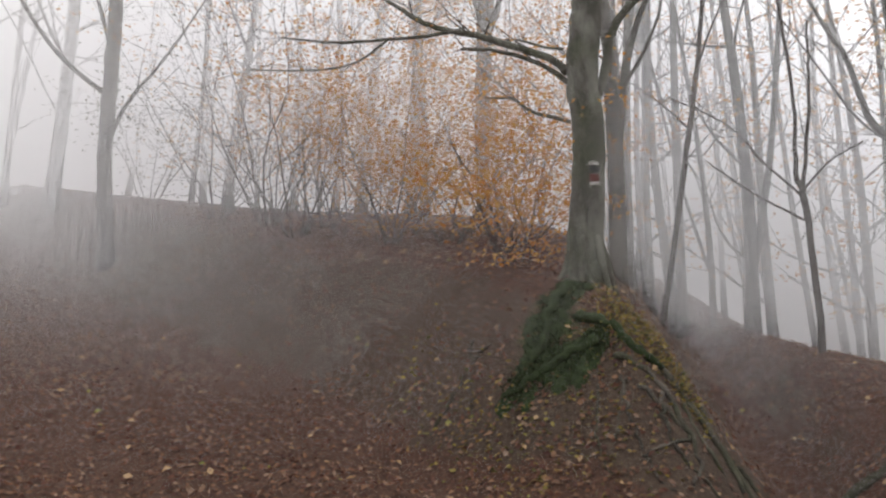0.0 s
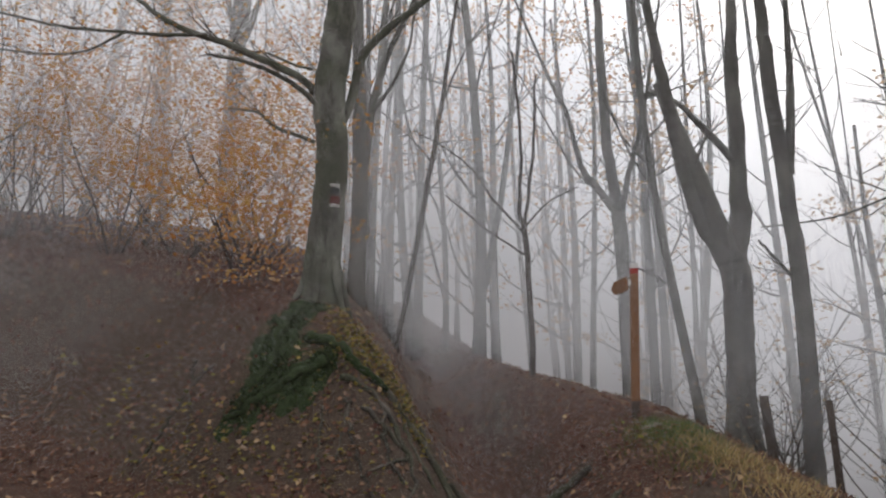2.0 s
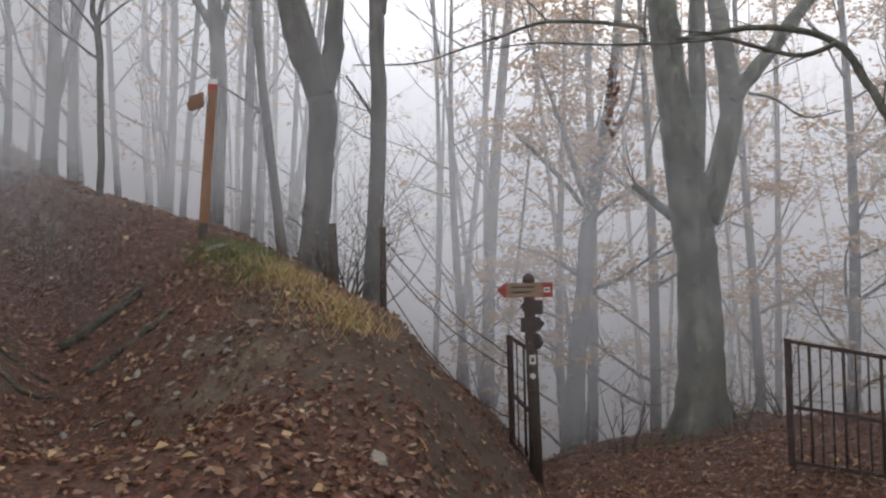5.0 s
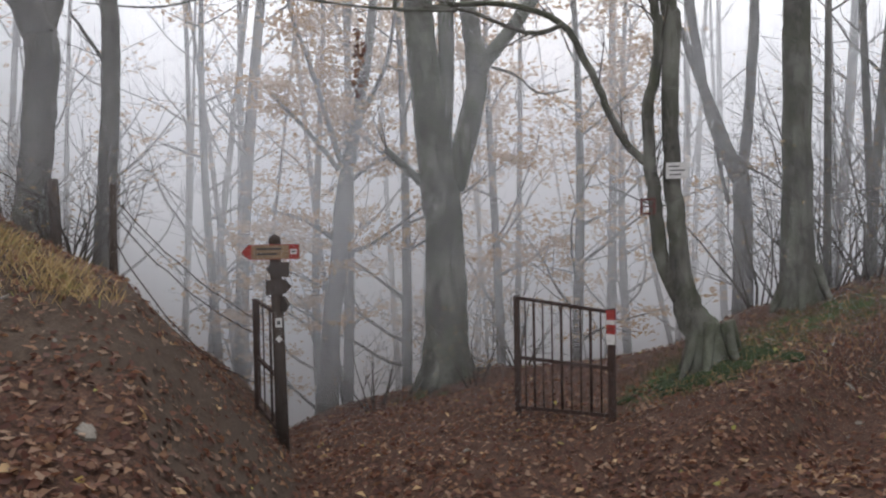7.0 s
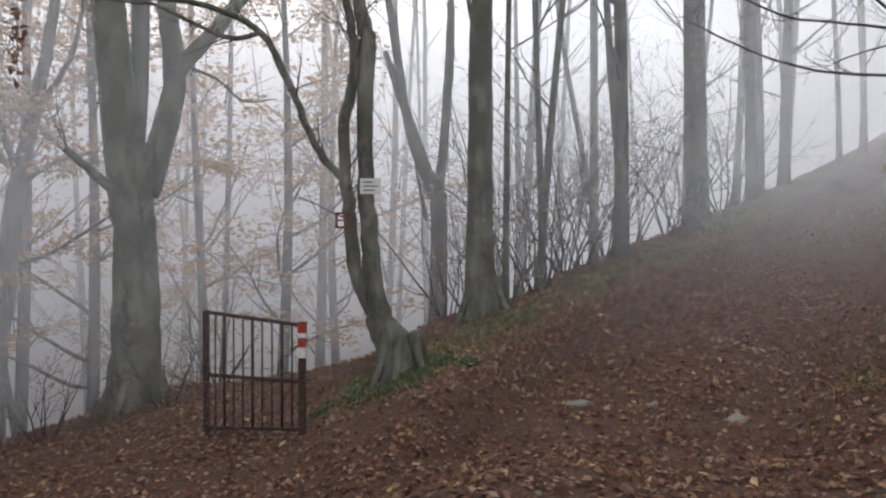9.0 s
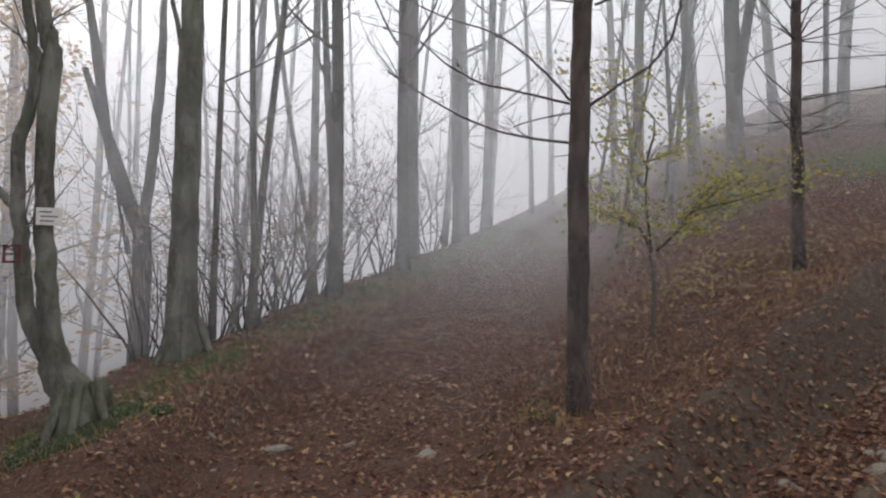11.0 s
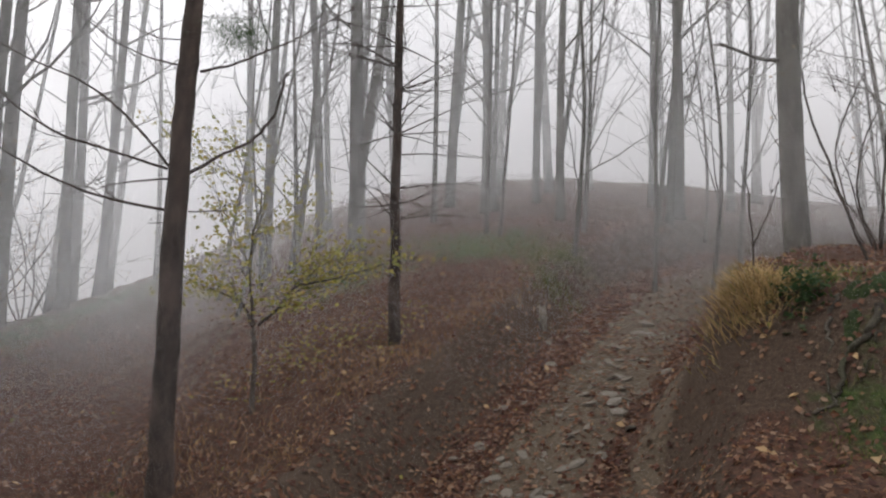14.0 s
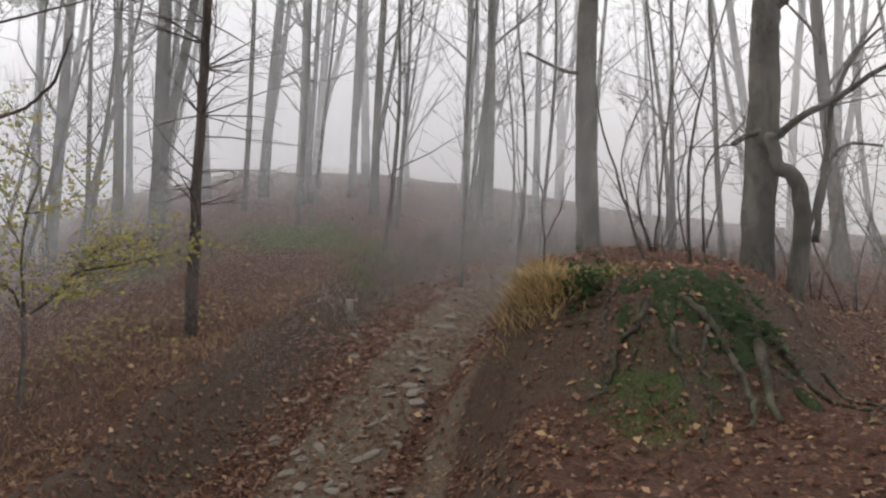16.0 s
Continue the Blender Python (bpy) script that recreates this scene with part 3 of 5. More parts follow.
drawn_tree((1.52, 7.47), 10.6,
    [(-0.02, -0.12, 0.249), (-0.04, 0.2, 0.197), (0.01, 0.94, 0.177), (0.06, 1.59, 0.176), (0.01, 2.27, 0.175), (0.08, 2.99, 0.175), (0.14, 3.51, 0.167), (0.09, 4.2, 0.145), (0.02, 6.19, 0.115), (-0.05, 8.79, 0.04)],
    [[(-0.14, 2.38, 0.065), (-0.3, 2.55, 0.059), (-0.56, 2.69, 0.06), (-1.07, 2.93, 0.054), (-1.33, 3.02, 0.048), (-1.72, 3.17, 0.042), (-2.05, 3.41, 0.035), (-2.35, 3.67, 0.029), (-2.66, 3.96, 0.022)],
     [(-1.33, 3.02, 0.034), (-1.83, 2.98, 0.028), (-2.21, 2.98, 0.024), (-2.83, 3.0, 0.021), (-3.52, 3.13, 0.015)],
     [(-0.08, 2.2, 0.045), (-0.43, 2.55, 0.039), (-0.94, 2.84, 0.034), (-1.39, 2.96, 0.027)],
     [(-0.14, 1.79, 0.032), (-0.55, 1.92, 0.026), (-0.74, 2.06, 0.019), (-1.05, 2.07, 0.013)],
     [(-2.21, 2.98, 0.021), (-2.56, 2.72, 0.017), (-3.04, 2.64, 0.014), (-3.89, 2.7, 0.011)],
     [(0.15, 2.0, 0.07), (0.27, 2.38, 0.072), (0.37, 2.85, 0.067), (0.54, 3.14, 0.061), (0.84, 3.45, 0.056), (1.16, 3.76, 0.05), (1.59, 4.24, 0.037)],
     [(-0.18, 2.66, 0.026), (-0.43, 2.8, 0.02), (-0.76, 3.01, 0.017), (-1.08, 3.05, 0.01)]], label="grey-green beech on a rooted mound with a painted trail mark", mat=BEECH, seed=1, slim=0.72, fine=0.4)
drawn_tree((6.81, 7.69), 40.0,
    [(-0.0, -0.12, 0.23), (0.04, 0.68, 0.177), (0.12, 1.52, 0.178), (0.17, 2.31, 0.188), (0.06, 2.67, 0.19), (-0.55, 5.16, 0.066)],
    [[(0.05, 2.62, 0.142), (-0.13, 2.97, 0.135), (-0.28, 3.51, 0.105), (-0.36, 4.14, 0.099), (-0.45, 4.91, 0.085), (-0.52, 5.61, 0.07), (-0.59, 6.6, 0.055), (-0.74, 9.19, 0.019)],
     [(0.15, 2.47, 0.15), (0.31, 3.02, 0.144), (0.33, 3.51, 0.113), (0.41, 4.33, 0.1), (0.44, 5.18, 0.094), (0.55, 6.22, 0.072), (0.77, 8.81, 0.025)],
     [(0.32, 3.84, 0.057), (-0.02, 4.45, 0.05), (-0.36, 4.99, 0.034), (-0.76, 5.29, 0.026)],
     [(-0.28, 3.51, 0.032), (-0.12, 3.95, 0.025), (0.05, 4.19, 0.017)]], label="grey beech that forks into two stems above head height", seed=2)
drawn_tree((7.2, 7.07), 44.0,
    [(-0.0, -0.12, 0.128), (0.08, 0.91, 0.105), (0.16, 2.02, 0.106), (0.19, 3.16, 0.101), (0.18, 4.35, 0.096), (0.17, 5.59, 0.092), (0.2, 6.86, 0.071), (0.25, 9.46, 0.025)],
    [[(0.24, 4.03, 0.063), (0.37, 4.9, 0.057), (0.46, 5.8, 0.042), (0.67, 8.39, 0.015)],
     [(0.19, 2.55, 0.031), (-0.01, 2.87, 0.023), (-0.22, 3.2, 0.016)]], label="slender grey beech at the edge of the drop", seed=3)
drawn_tree((4.65, 9.08), 25.2,
    [(0.0, -0.12, 0.0469), (0.02, 0.91, 0.0422), (-0.0, 2.02, 0.0435), (-0.06, 2.35, 0.0326), (0.01, 3.34, 0.0224), (-0.01, 4.19, 0.0231), (-0.04, 4.88, 0.0184)],
    [[(-0.0, 2.1, 0.0272), (0.18, 3.18, 0.0224), (0.23, 3.86, 0.0177), (0.27, 4.38, 0.0116)],
     [(-0.02, 2.02, 0.0163), (-0.45, 2.58, 0.0163), (-0.68, 2.99, 0.0109), (-1.06, 3.39, 0.0116), (-1.6, 3.78, 0.0088)],
     [(-0.03, 1.7, 0.0163), (-0.6, 2.18, 0.0109), (-1.13, 2.73, 0.0109)],
     [(0.01, 2.1, 0.0163), (0.33, 2.4, 0.0109), (0.73, 2.57, 0.0109)]], label="thin dark sapling with spreading bare branches on a leafy hump", seed=4, mat=TWIG)
drawn_tree((7.11, 10.57), 32.5,
    [(0.01, -0.12, 0.135), (0.11, 2.48, 0.128), (0.09, 3.4, 0.12), (0.02, 4.33, 0.092), (0.01, 5.94, 0.086), (0.05, 7.6, 0.068), (0.1, 10.2, 0.024)],
    [[(0.09, 3.35, 0.07), (-0.24, 3.92, 0.061), (-0.48, 4.35, 0.051), (-0.67, 5.41, 0.042), (-0.96, 6.17, 0.033), (-1.7, 8.6, 0.012)],
     [(0.14, 3.3, 0.06), (0.31, 4.01, 0.051), (0.53, 4.64, 0.041), (0.76, 5.49, 0.032), (1.3, 8.0, 0.011)],
     [(0.07, 3.5, 0.04), (-0.2, 3.82, 0.03), (-0.49, 4.14, 0.02), (-0.78, 4.67, 0.021), (-1.78, 6.95, 0.007)]], label="slim grey beech with upswept limbs in the fog", seed=5)
drawn_tree((10.92, 4.22), 66.9,
    [(0.02, -0.12, 0.429), (0.01, 0.55, 0.341), (0.01, 1.48, 0.304), (-0.0, 2.32, 0.278), (-0.05, 2.91, 0.3), (-0.14, 3.59, 0.265), (-0.22, 4.42, 0.235), (-0.3, 5.18, 0.225), (-0.34, 5.68, 0.215), (-0.42, 6.67, 0.19), (-0.59, 9.26, 0.089)],
    [[(0.13, 2.91, 0.2), (0.33, 3.58, 0.18), (0.52, 4.41, 0.16), (0.47, 5.16, 0.142), (0.42, 5.66, 0.13), (0.33, 6.66, 0.109), (0.21, 9.26, 0.038)],
     [(0.5, 4.54, 0.121), (0.75, 4.87, 0.113), (1.01, 5.19, 0.105), (1.35, 5.65, 0.098), (1.78, 6.14, 0.072)],
     [(0.0, 3.4, 0.14), (0.06, 4.5, 0.125), (0.1, 5.67, 0.115), (0.14, 6.66, 0.1), (0.33, 9.26, 0.04)],
     [(-0.3, 2.96, 0.076), (-0.58, 3.22, 0.059), (-0.84, 3.45, 0.051)],
     [(0.75, 4.66, 0.026), (1.08, 4.53, 0.017), (1.42, 4.23, 0.013), (1.84, 4.26, 0.009)]], label="stout old beech with three rising stems and a broken stub", mat=BEECH, seed=6)
drawn_tree((12.62, 7.41), 57.6,
    [(-0.03, -0.12, 0.264), (0.1, 1.83, 0.173), (0.29, 3.42, 0.161), (0.42, 4.69, 0.14), (0.66, 5.86, 0.109), (0.89, 7.13, 0.088), (1.02, 8.19, 0.079), (1.27, 10.77, 0.028)],
    [[(0.32, 5.01, 0.054), (-0.29, 5.75, 0.043), (-0.89, 6.37, 0.033)],
     [(0.29, 3.63, 0.054), (-0.32, 4.06, 0.043), (-1.04, 4.28, 0.022)],
     [(0.48, 4.8, 0.065), (0.23, 5.54, 0.054), (-0.06, 6.59, 0.044), (-0.45, 7.73, 0.033), (-1.12, 10.19, 0.012)],
     [(0.34, 3.42, 0.043), (0.93, 3.62, 0.032), (1.8, 4.25, 0.022)],
     [(0.42, 4.69, 0.043), (0.96, 5.11, 0.032), (1.61, 5.33, 0.022)],
     [(0.66, 5.86, 0.054), (1.21, 6.92, 0.044), (1.45, 7.99, 0.034), (1.91, 10.53, 0.012)]], label="grey beech with pale rusty leaves below the gate", seed=7, leaves=3500, leaf=0.11, leaf_mat=PALE)
drawn_tree((8.38, 0.38), 86.4,
    [(0.06, -0.12, 0.284), (0.0, 0.28, 0.2), (-0.13, 0.5, 0.152), (-0.23, 0.94, 0.099), (-0.27, 1.5, 0.087), (-0.31, 2.05, 0.082), (-0.31, 2.77, 0.083), (-0.28, 3.32, 0.084), (-0.33, 3.6, 0.079), (-0.41, 4.05, 0.062), (-0.77, 6.61, 0.022)],
    [[(-0.23, 0.66, 0.088), (-0.4, 1.05, 0.076), (-0.46, 1.5, 0.07), (-0.5, 1.95, 0.064), (-0.53, 2.51, 0.059), (-0.44, 2.95, 0.054), (-0.41, 3.34, 0.054), (-0.49, 3.79, 0.043), (-0.85, 6.35, 0.015)],
     [(-0.54, 2.01, 0.047), (-0.78, 2.28, 0.041), (-0.97, 2.71, 0.042), (-1.16, 3.13, 0.042), (-1.36, 3.47, 0.037), (-1.74, 3.69, 0.031), (-2.17, 3.8, 0.029), (-2.68, 3.83, 0.026), (-3.21, 3.86, 0.023), (-3.35, 4.08, 0.024), (-4.44, 4.39, 0.022), (-5.16, 4.36, 0.019), (-5.69, 4.33, 0.015), (-6.56, 4.29, 0.013), (-7.77, 4.5, 0.009)],
     [(-1.36, 3.47, 0.025), (-1.63, 3.4, 0.025), (-1.93, 3.5, 0.019), (-2.36, 3.7, 0.019), (-2.81, 3.78, 0.016), (-2.43, 3.68, 0.016), (-3.42, 3.82, 0.013), (-4.38, 4.03, 0.011), (-5.17, 4.1, 0.007)],
     [(-4.44, 4.39, 0.014), (-4.82, 4.81, 0.011), (-5.13, 5.26, 0.008)],
     [(-5.69, 4.33, 0.012), (-6.24, 4.73, 0.008), (-6.74, 5.1, 0.007)]], label="mottled twin-stemmed tree leaning from a mossy foot with an arching limb", mat=BEECH, seed=8, fine=0.35)
drawn_tree((10.29, -0.53), 92.6,
    [(0.03, -0.12, 0.278), (-0.02, 0.45, 0.19), (-0.02, 1.56, 0.161), (-0.01, 2.86, 0.156), (-0.01, 3.51, 0.151), (0.0, 4.48, 0.124), (0.02, 7.08, 0.043)],
    [[(0.0, 3.12, 0.037), (-0.23, 4.26, 0.031), (-0.36, 4.64, 0.023), (-1.03, 7.1, 0.008)]], label="straight grey beech trunk on a leafy verge", mat=BEECH, seed=9)
drawn_tree((13.8, 0.18), 88.8,
    [(-0.0, -0.12, 0.181), (0.04, 2.62, 0.14), (-0.08, 2.9, 0.13), (-0.9, 5.29, 0.045)],
    [[(-0.08, 2.85, 0.09), (-0.34, 3.47, 0.09), (-0.55, 4.32, 0.081), (-0.76, 5.74, 0.073), (-0.92, 6.7, 0.053), (-1.26, 9.26, 0.019)],
     [(0.02, 2.71, 0.1), (0.14, 3.8, 0.081), (0.23, 5.07, 0.082), (0.24, 5.61, 0.072), (0.25, 6.69, 0.053), (0.27, 9.29, 0.019)],
     [(-0.17, 2.35, 0.04), (-0.3, 2.91, 0.03), (-0.42, 3.66, 0.02), (-0.75, 6.23, 0.007)]], label="forked grey tree standing behind the verge", seed=10)
drawn_tree((7.11, -4.08), 117.3,
    [(0.0, -0.12, 0.136), (-0.01, 0.48, 0.103), (-0.02, 1.53, 0.102), (-0.02, 2.61, 0.098), (0.0, 3.72, 0.091), (0.02, 4.29, 0.088), (0.05, 5.44, 0.069), (0.1, 8.04, 0.024)],
    [[(-0.1, 2.53, 0.0136), (-0.53, 2.59, 0.0118), (-0.95, 2.71, 0.0105), (-1.43, 2.96, 0.0087), (-1.91, 3.27, 0.0074)],
     [(-0.11, 2.91, 0.0136), (-0.54, 3.00, 0.0105), (-0.97, 3.09, 0.0105), (-1.29, 3.26, 0.0087), (-1.56, 3.47, 0.0068), (-1.85, 3.55, 0.0056)],
     [(-0.11, 2.94, 0.0136), (-0.31, 3.20, 0.0118), (-0.64, 3.52, 0.0105), (-0.94, 3.72, 0.0087), (-1.37, 3.89, 0.0074), (-1.83, 4.14, 0.0056)],
     [(-0.11, 2.82, 0.0099), (-0.37, 2.76, 0.0068), (-0.64, 2.67, 0.005)],
     [(0.08, 2.89, 0.0174), (0.32, 3.04, 0.0136), (0.59, 3.19, 0.0136), (0.78, 3.42, 0.0124), (0.87, 3.80, 0.0087)],
     [(0.09, 2.53, 0.0068), (0.44, 2.57, 0.005)],
     [(-0.03, 3.90, 0.0105), (-0.36, 3.91, 0.0068), (-0.69, 4.02, 0.0056), (-0.96, 4.22, 0.0037)],
     [(0.11, 3.87, 0.0143), (0.41, 3.97, 0.0105), (0.74, 4.16, 0.0093), (1.07, 4.35, 0.0074), (1.52, 4.68, 0.0056)],
     [(0.02, 4.17, 0.0074), (-0.26, 4.21, 0.0056), (-0.54, 4.36, 0.0037)],
     [(-0.07, 2.42, 0.0068), (-0.26, 2.44, 0.0031)]], label="dark straight spruce trunk with dead upcurved lower branches", mat=SPRUCE, seed=11, fine=0.18)
drawn_tree((7.42, -7.06), 133.4,
    [(-0.01, -0.12, 0.083), (-0.03, 1.28, 0.063), (-0.03, 2.33, 0.057), (-0.03, 3.76, 0.053), (-0.04, 5.23, 0.04), (-0.05, 7.83, 0.014)],
    [], label="thin dark spruce bristling with dead drooping twigs", mat=SPRUCE, seed=12, bristle=95)
drawn_tree((7.58, -5.25), 123.2,
    [(-0.01, -0.12, 0.0292), (-0.01, 0.56, 0.0252), (-0.04, 0.87, 0.0252)],
    [[(-0.04, 0.88, 0.017), (-0.15, 1.11, 0.0122), (-0.31, 1.20, 0.0082), (-0.56, 1.29, 0.0041)],
     [(-0.03, 0.90, 0.017), (-0.1, 1.42, 0.0122), (-0.08, 1.85, 0.0129), (-0.02, 2.30, 0.0088), (-0.34, 2.48, 0.0041)],
     [(0.01, 0.90, 0.017), (0.25, 1.12, 0.017), (0.37, 1.30, 0.0122), (0.8, 1.41, 0.0082), (1.29, 1.57, 0.0061)],
     [(-0.08, 1.54, 0.0082), (-0.32, 1.85, 0.0061), (-0.46, 2.16, 0.0041)],
     [(-0.08, 1.85, 0.0082), (0.17, 1.98, 0.0061), (0.35, 2.18, 0.0041)],
     [(0.37, 1.30, 0.0082), (0.55, 1.56, 0.0061), (0.85, 1.62, 0.0041)]], label="small forked sapling with sparse yellow-green leaves", mat=TWIG, seed=13, leaves=2400, leaf_mat=YELLOW, leaf=0.055, spread=0.13, fine=0.5)
drawn_tree((1.67, -9.11), 173.2,
    [(-0.0, -0.12, 0.184), (0.02, 0.4, 0.155), (0.08, 1.09, 0.164), (0.13, 1.68, 0.154), (0.17, 2.41, 0.145), (0.21, 2.9, 0.135), (0.27, 3.83, 0.113), (0.4, 6.42, 0.04)],
    [[(0.32, -0.32, 0.086), (0.4, 0.27, 0.087), (0.44, 0.66, 0.081), (0.38, 0.95, 0.075), (0.23, 1.08, 0.069), (0.19, 1.38, 0.057)],
     [(0.22, 1.4, 0.051), (0.49, 1.58, 0.038), (0.8, 1.69, 0.032), (1.1, 1.86, 0.026), (1.39, 1.93, 0.02)],
     [(0.3, 1.43, 0.032), (0.06, 1.45, 0.032), (-0.18, 1.3, 0.025)],
     [(0.23, 2.77, 0.067), (0.36, 2.84, 0.054), (0.45, 3.04, 0.041), (1.3, 5.41, 0.014)],
     [(0.53, 0.32, 0.037), (0.63, 0.87, 0.031), (0.7, 1.33, 0.025), (0.77, 1.72, 0.026), (0.97, 2.16, 0.02), (1.23, 2.42, 0.013)],
     [(0.31, 0.04, 0.031), (0.51, 0.49, 0.025), (0.66, 1.04, 0.019), (0.87, 1.31, 0.013), (1.2, 1.28, 0.01)]], label="gnarled dark beech with a bent second stem on the bank", seed=14, mat=FARBARK)
drawn_tree((4.26, -11.48), 161.5,
    [(0.03, -0.12, 0.188), (0.03, 2.01, 0.156), (0.04, 3.27, 0.153), (0.09, 4.56, 0.15), (0.16, 5.9, 0.128), (0.27, 8.5, 0.045)],
    [[(0.04, 3.18, 0.036), (-0.29, 3.14, 0.027), (-0.83, 3.39, 0.018)]], label="straight grey trunk behind the grassy knoll", seed=15)
drawn_tree((-5.5, 11.78), -25.0,
    [(0.0, -0.12, 0.152), (-0.19, 1.63, 0.115), (-0.24, 2.63, 0.118), (-0.26, 3.69, 0.122), (-0.31, 4.77, 0.114), (-0.43, 6.46, 0.085), (-0.58, 9.05, 0.03)],
    [[(-0.32, 2.98, 0.043), (-1.03, 3.51, 0.033), (-1.66, 4.31, 0.034), (-2.95, 6.35, 0.012)],
     [(-0.19, 2.13, 0.042), (0.09, 2.91, 0.032), (0.65, 3.89, 0.022), (1.68, 6.15, 0.008)],
     [(-0.26, 3.69, 0.044), (-0.52, 4.5, 0.034), (-0.78, 5.32, 0.023), (-1.41, 7.8, 0.008)]], label="slim grey tree beside the leafy path", seed=16)
drawn_tree((0.73, 12.48), 3.3,
    [(0.0, -0.12, 0.128), (-0.03, 1.69, 0.124), (0.02, 3.37, 0.141), (0.08, 4.54, 0.158), (0.13, 6.39, 0.121), (0.19, 8.99, 0.042)],
    [[(0.04, 3.83, 0.066), (-0.13, 4.55, 0.057), (-0.34, 5.53, 0.047), (-0.78, 8.07, 0.016)],
     [(0.07, 3.6, 0.066), (0.3, 4.42, 0.056), (0.53, 5.25, 0.046), (1.09, 7.76, 0.016)]], label="grey beech trunk behind russet undergrowth", seed=17)
drawn_tree((2.36, 9.75), 13.0,
    [(-0.0, -0.12, 0.132), (0.05, 1.22, 0.112), (0.05, 2.52, 0.109), (0.03, 3.91, 0.089), (0.01, 4.89, 0.074), (-0.02, 5.92, 0.058), (-0.08, 8.52, 0.02)],
    [[(0.09, 1.81, 0.065), (0.24, 2.97, 0.06), (0.47, 3.81, 0.044), (0.84, 4.69, 0.037), (1.04, 5.4, 0.029), (1.6, 7.9, 0.01)],
     [(0.2, 2.79, 0.034), (0.54, 3.25, 0.026), (0.77, 3.81, 0.018), (0.88, 4.49, 0.018)]], label="grey beech behind the rooted mound", seed=18)
drawn_tree((3.42, 11.54), 16.0,
    [(0.0, -0.12, 0.0503), (0.32, 1.51, 0.0449), (0.61, 3.01, 0.0469), (0.86, 4.39, 0.0415), (1.07, 5.74, 0.0367), (1.22, 6.68, 0.0306), (1.55, 9.25, 0.011)],
    [[(0.67, 3.32, 0.0204), (0.29, 3.86, 0.0136), (-0.19, 4.42, 0.0102)],
     [(0.86, 4.39, 0.0211), (1.25, 5.27, 0.0143), (1.7, 5.95, 0.0109)]], label="thin leaning bare tree in the hollow", seed=19, mat=TWIG)
drawn_tree((2.84, -9.91), 166.4,
    [(-0.1, -0.12, 0.019), (-0.35, 0.69, 0.017), (-0.47, 1.18, 0.0143), (-0.63, 1.76, 0.0122), (-0.69, 2.28, 0.0102)],
    [[(-0.03, 0.16, 0.019), (0.05, 0.94, 0.0143), (0.14, 1.7, 0.015), (0.22, 2.19, 0.0102), (0.37, 2.82, 0.0102), (0.44, 3.25, 0.0102)],
     [(-0.16, 0.13, 0.0143), (-0.28, 0.48, 0.0116), (-0.4, 1.32, 0.0095), (-0.25, 1.88, 0.0102), (-0.11, 2.22, 0.0075)],
     [(0.14, 1.7, 0.0095), (-0.05, 2.0, 0.0075), (-0.25, 2.16, 0.0048)],
     [(-0.06, 0.16, 0.0143), (-0.21, 0.75, 0.0122), (-0.13, 1.3, 0.0095), (0.07, 1.71, 0.0075)]], label="bare many-stemmed hazel shrub on the knoll", seed=20, mat=TWIG, fine=0.4, name='shrub')
drawn_tree((2.52, -10.49), 169.1,
    [(-0.08, -0.12, 0.0252), (-0.05, 1.18, 0.0204), (0.11, 2.04, 0.0156), (0.34, 2.91, 0.0109), (0.49, 3.34, 0.0109)],
    [[(0.09, 0.14, 0.0197), (0.11, 0.95, 0.015), (0.22, 1.3, 0.0156), (0.56, 1.64, 0.0102), (0.83, 1.97, 0.0082)],
     [(-0.11, 0.15, 0.015), (-0.19, 0.9, 0.0129), (-0.07, 1.55, 0.0102), (-0.22, 2.23, 0.0082)],
     [(0.12, 0.18, 0.015), (0.31, 0.87, 0.0102), (0.42, 1.22, 0.0102)],
     [(0.11, 2.04, 0.0102), (-0.08, 2.51, 0.0082), (-0.2, 3.14, 0.0054)]], label="bare upright hazel shrub beside a gnarled beech", seed=21, mat=TWIG, fine=0.4, name='shrub')
drawn_tree((3.2, -7.28), 157.9,
    [(-0.0, -0.12, 0.0068), (-0.02, 0.58, 0.0068), (-0.07, 0.95, 0.0048)],
    [[(0.0, 0.25, 0.0068), (0.13, 0.53, 0.0054), (0.23, 0.84, 0.0034)]], label="two bare twigs rising from dry grass", seed=22, mat=TWIG, fine=0.12, name='shrub')
drawn_tree((0.89, 8.17), 5.5,
    [(0.0, -0.12, 0.0177), (-0.2, 0.29, 0.0156), (-0.41, 0.89, 0.0136), (-0.61, 1.15, 0.0116), (-0.81, 1.49, 0.0095)],
    [[(0.03, -0.16, 0.0129), (0.18, 0.23, 0.0109), (0.43, 0.57, 0.0088)],
     [(-0.06, -0.13, 0.0129), (-0.25, 0.09, 0.0109), (-0.46, 0.61, 0.0088), (-0.65, 0.74, 0.0068)],
     [(-0.03, -0.13, 0.0129), (0.05, 0.29, 0.0088), (-0.08, 0.76, 0.0068), (0.17, 1.11, 0.0048)]], label="russet-leaved beech bush beside the mound", seed=23, mat=TWIG, fine=0.5, leaves=1800, leaf_mat=ORANGE, spread=0.22, leaf=0.06, name='bush')


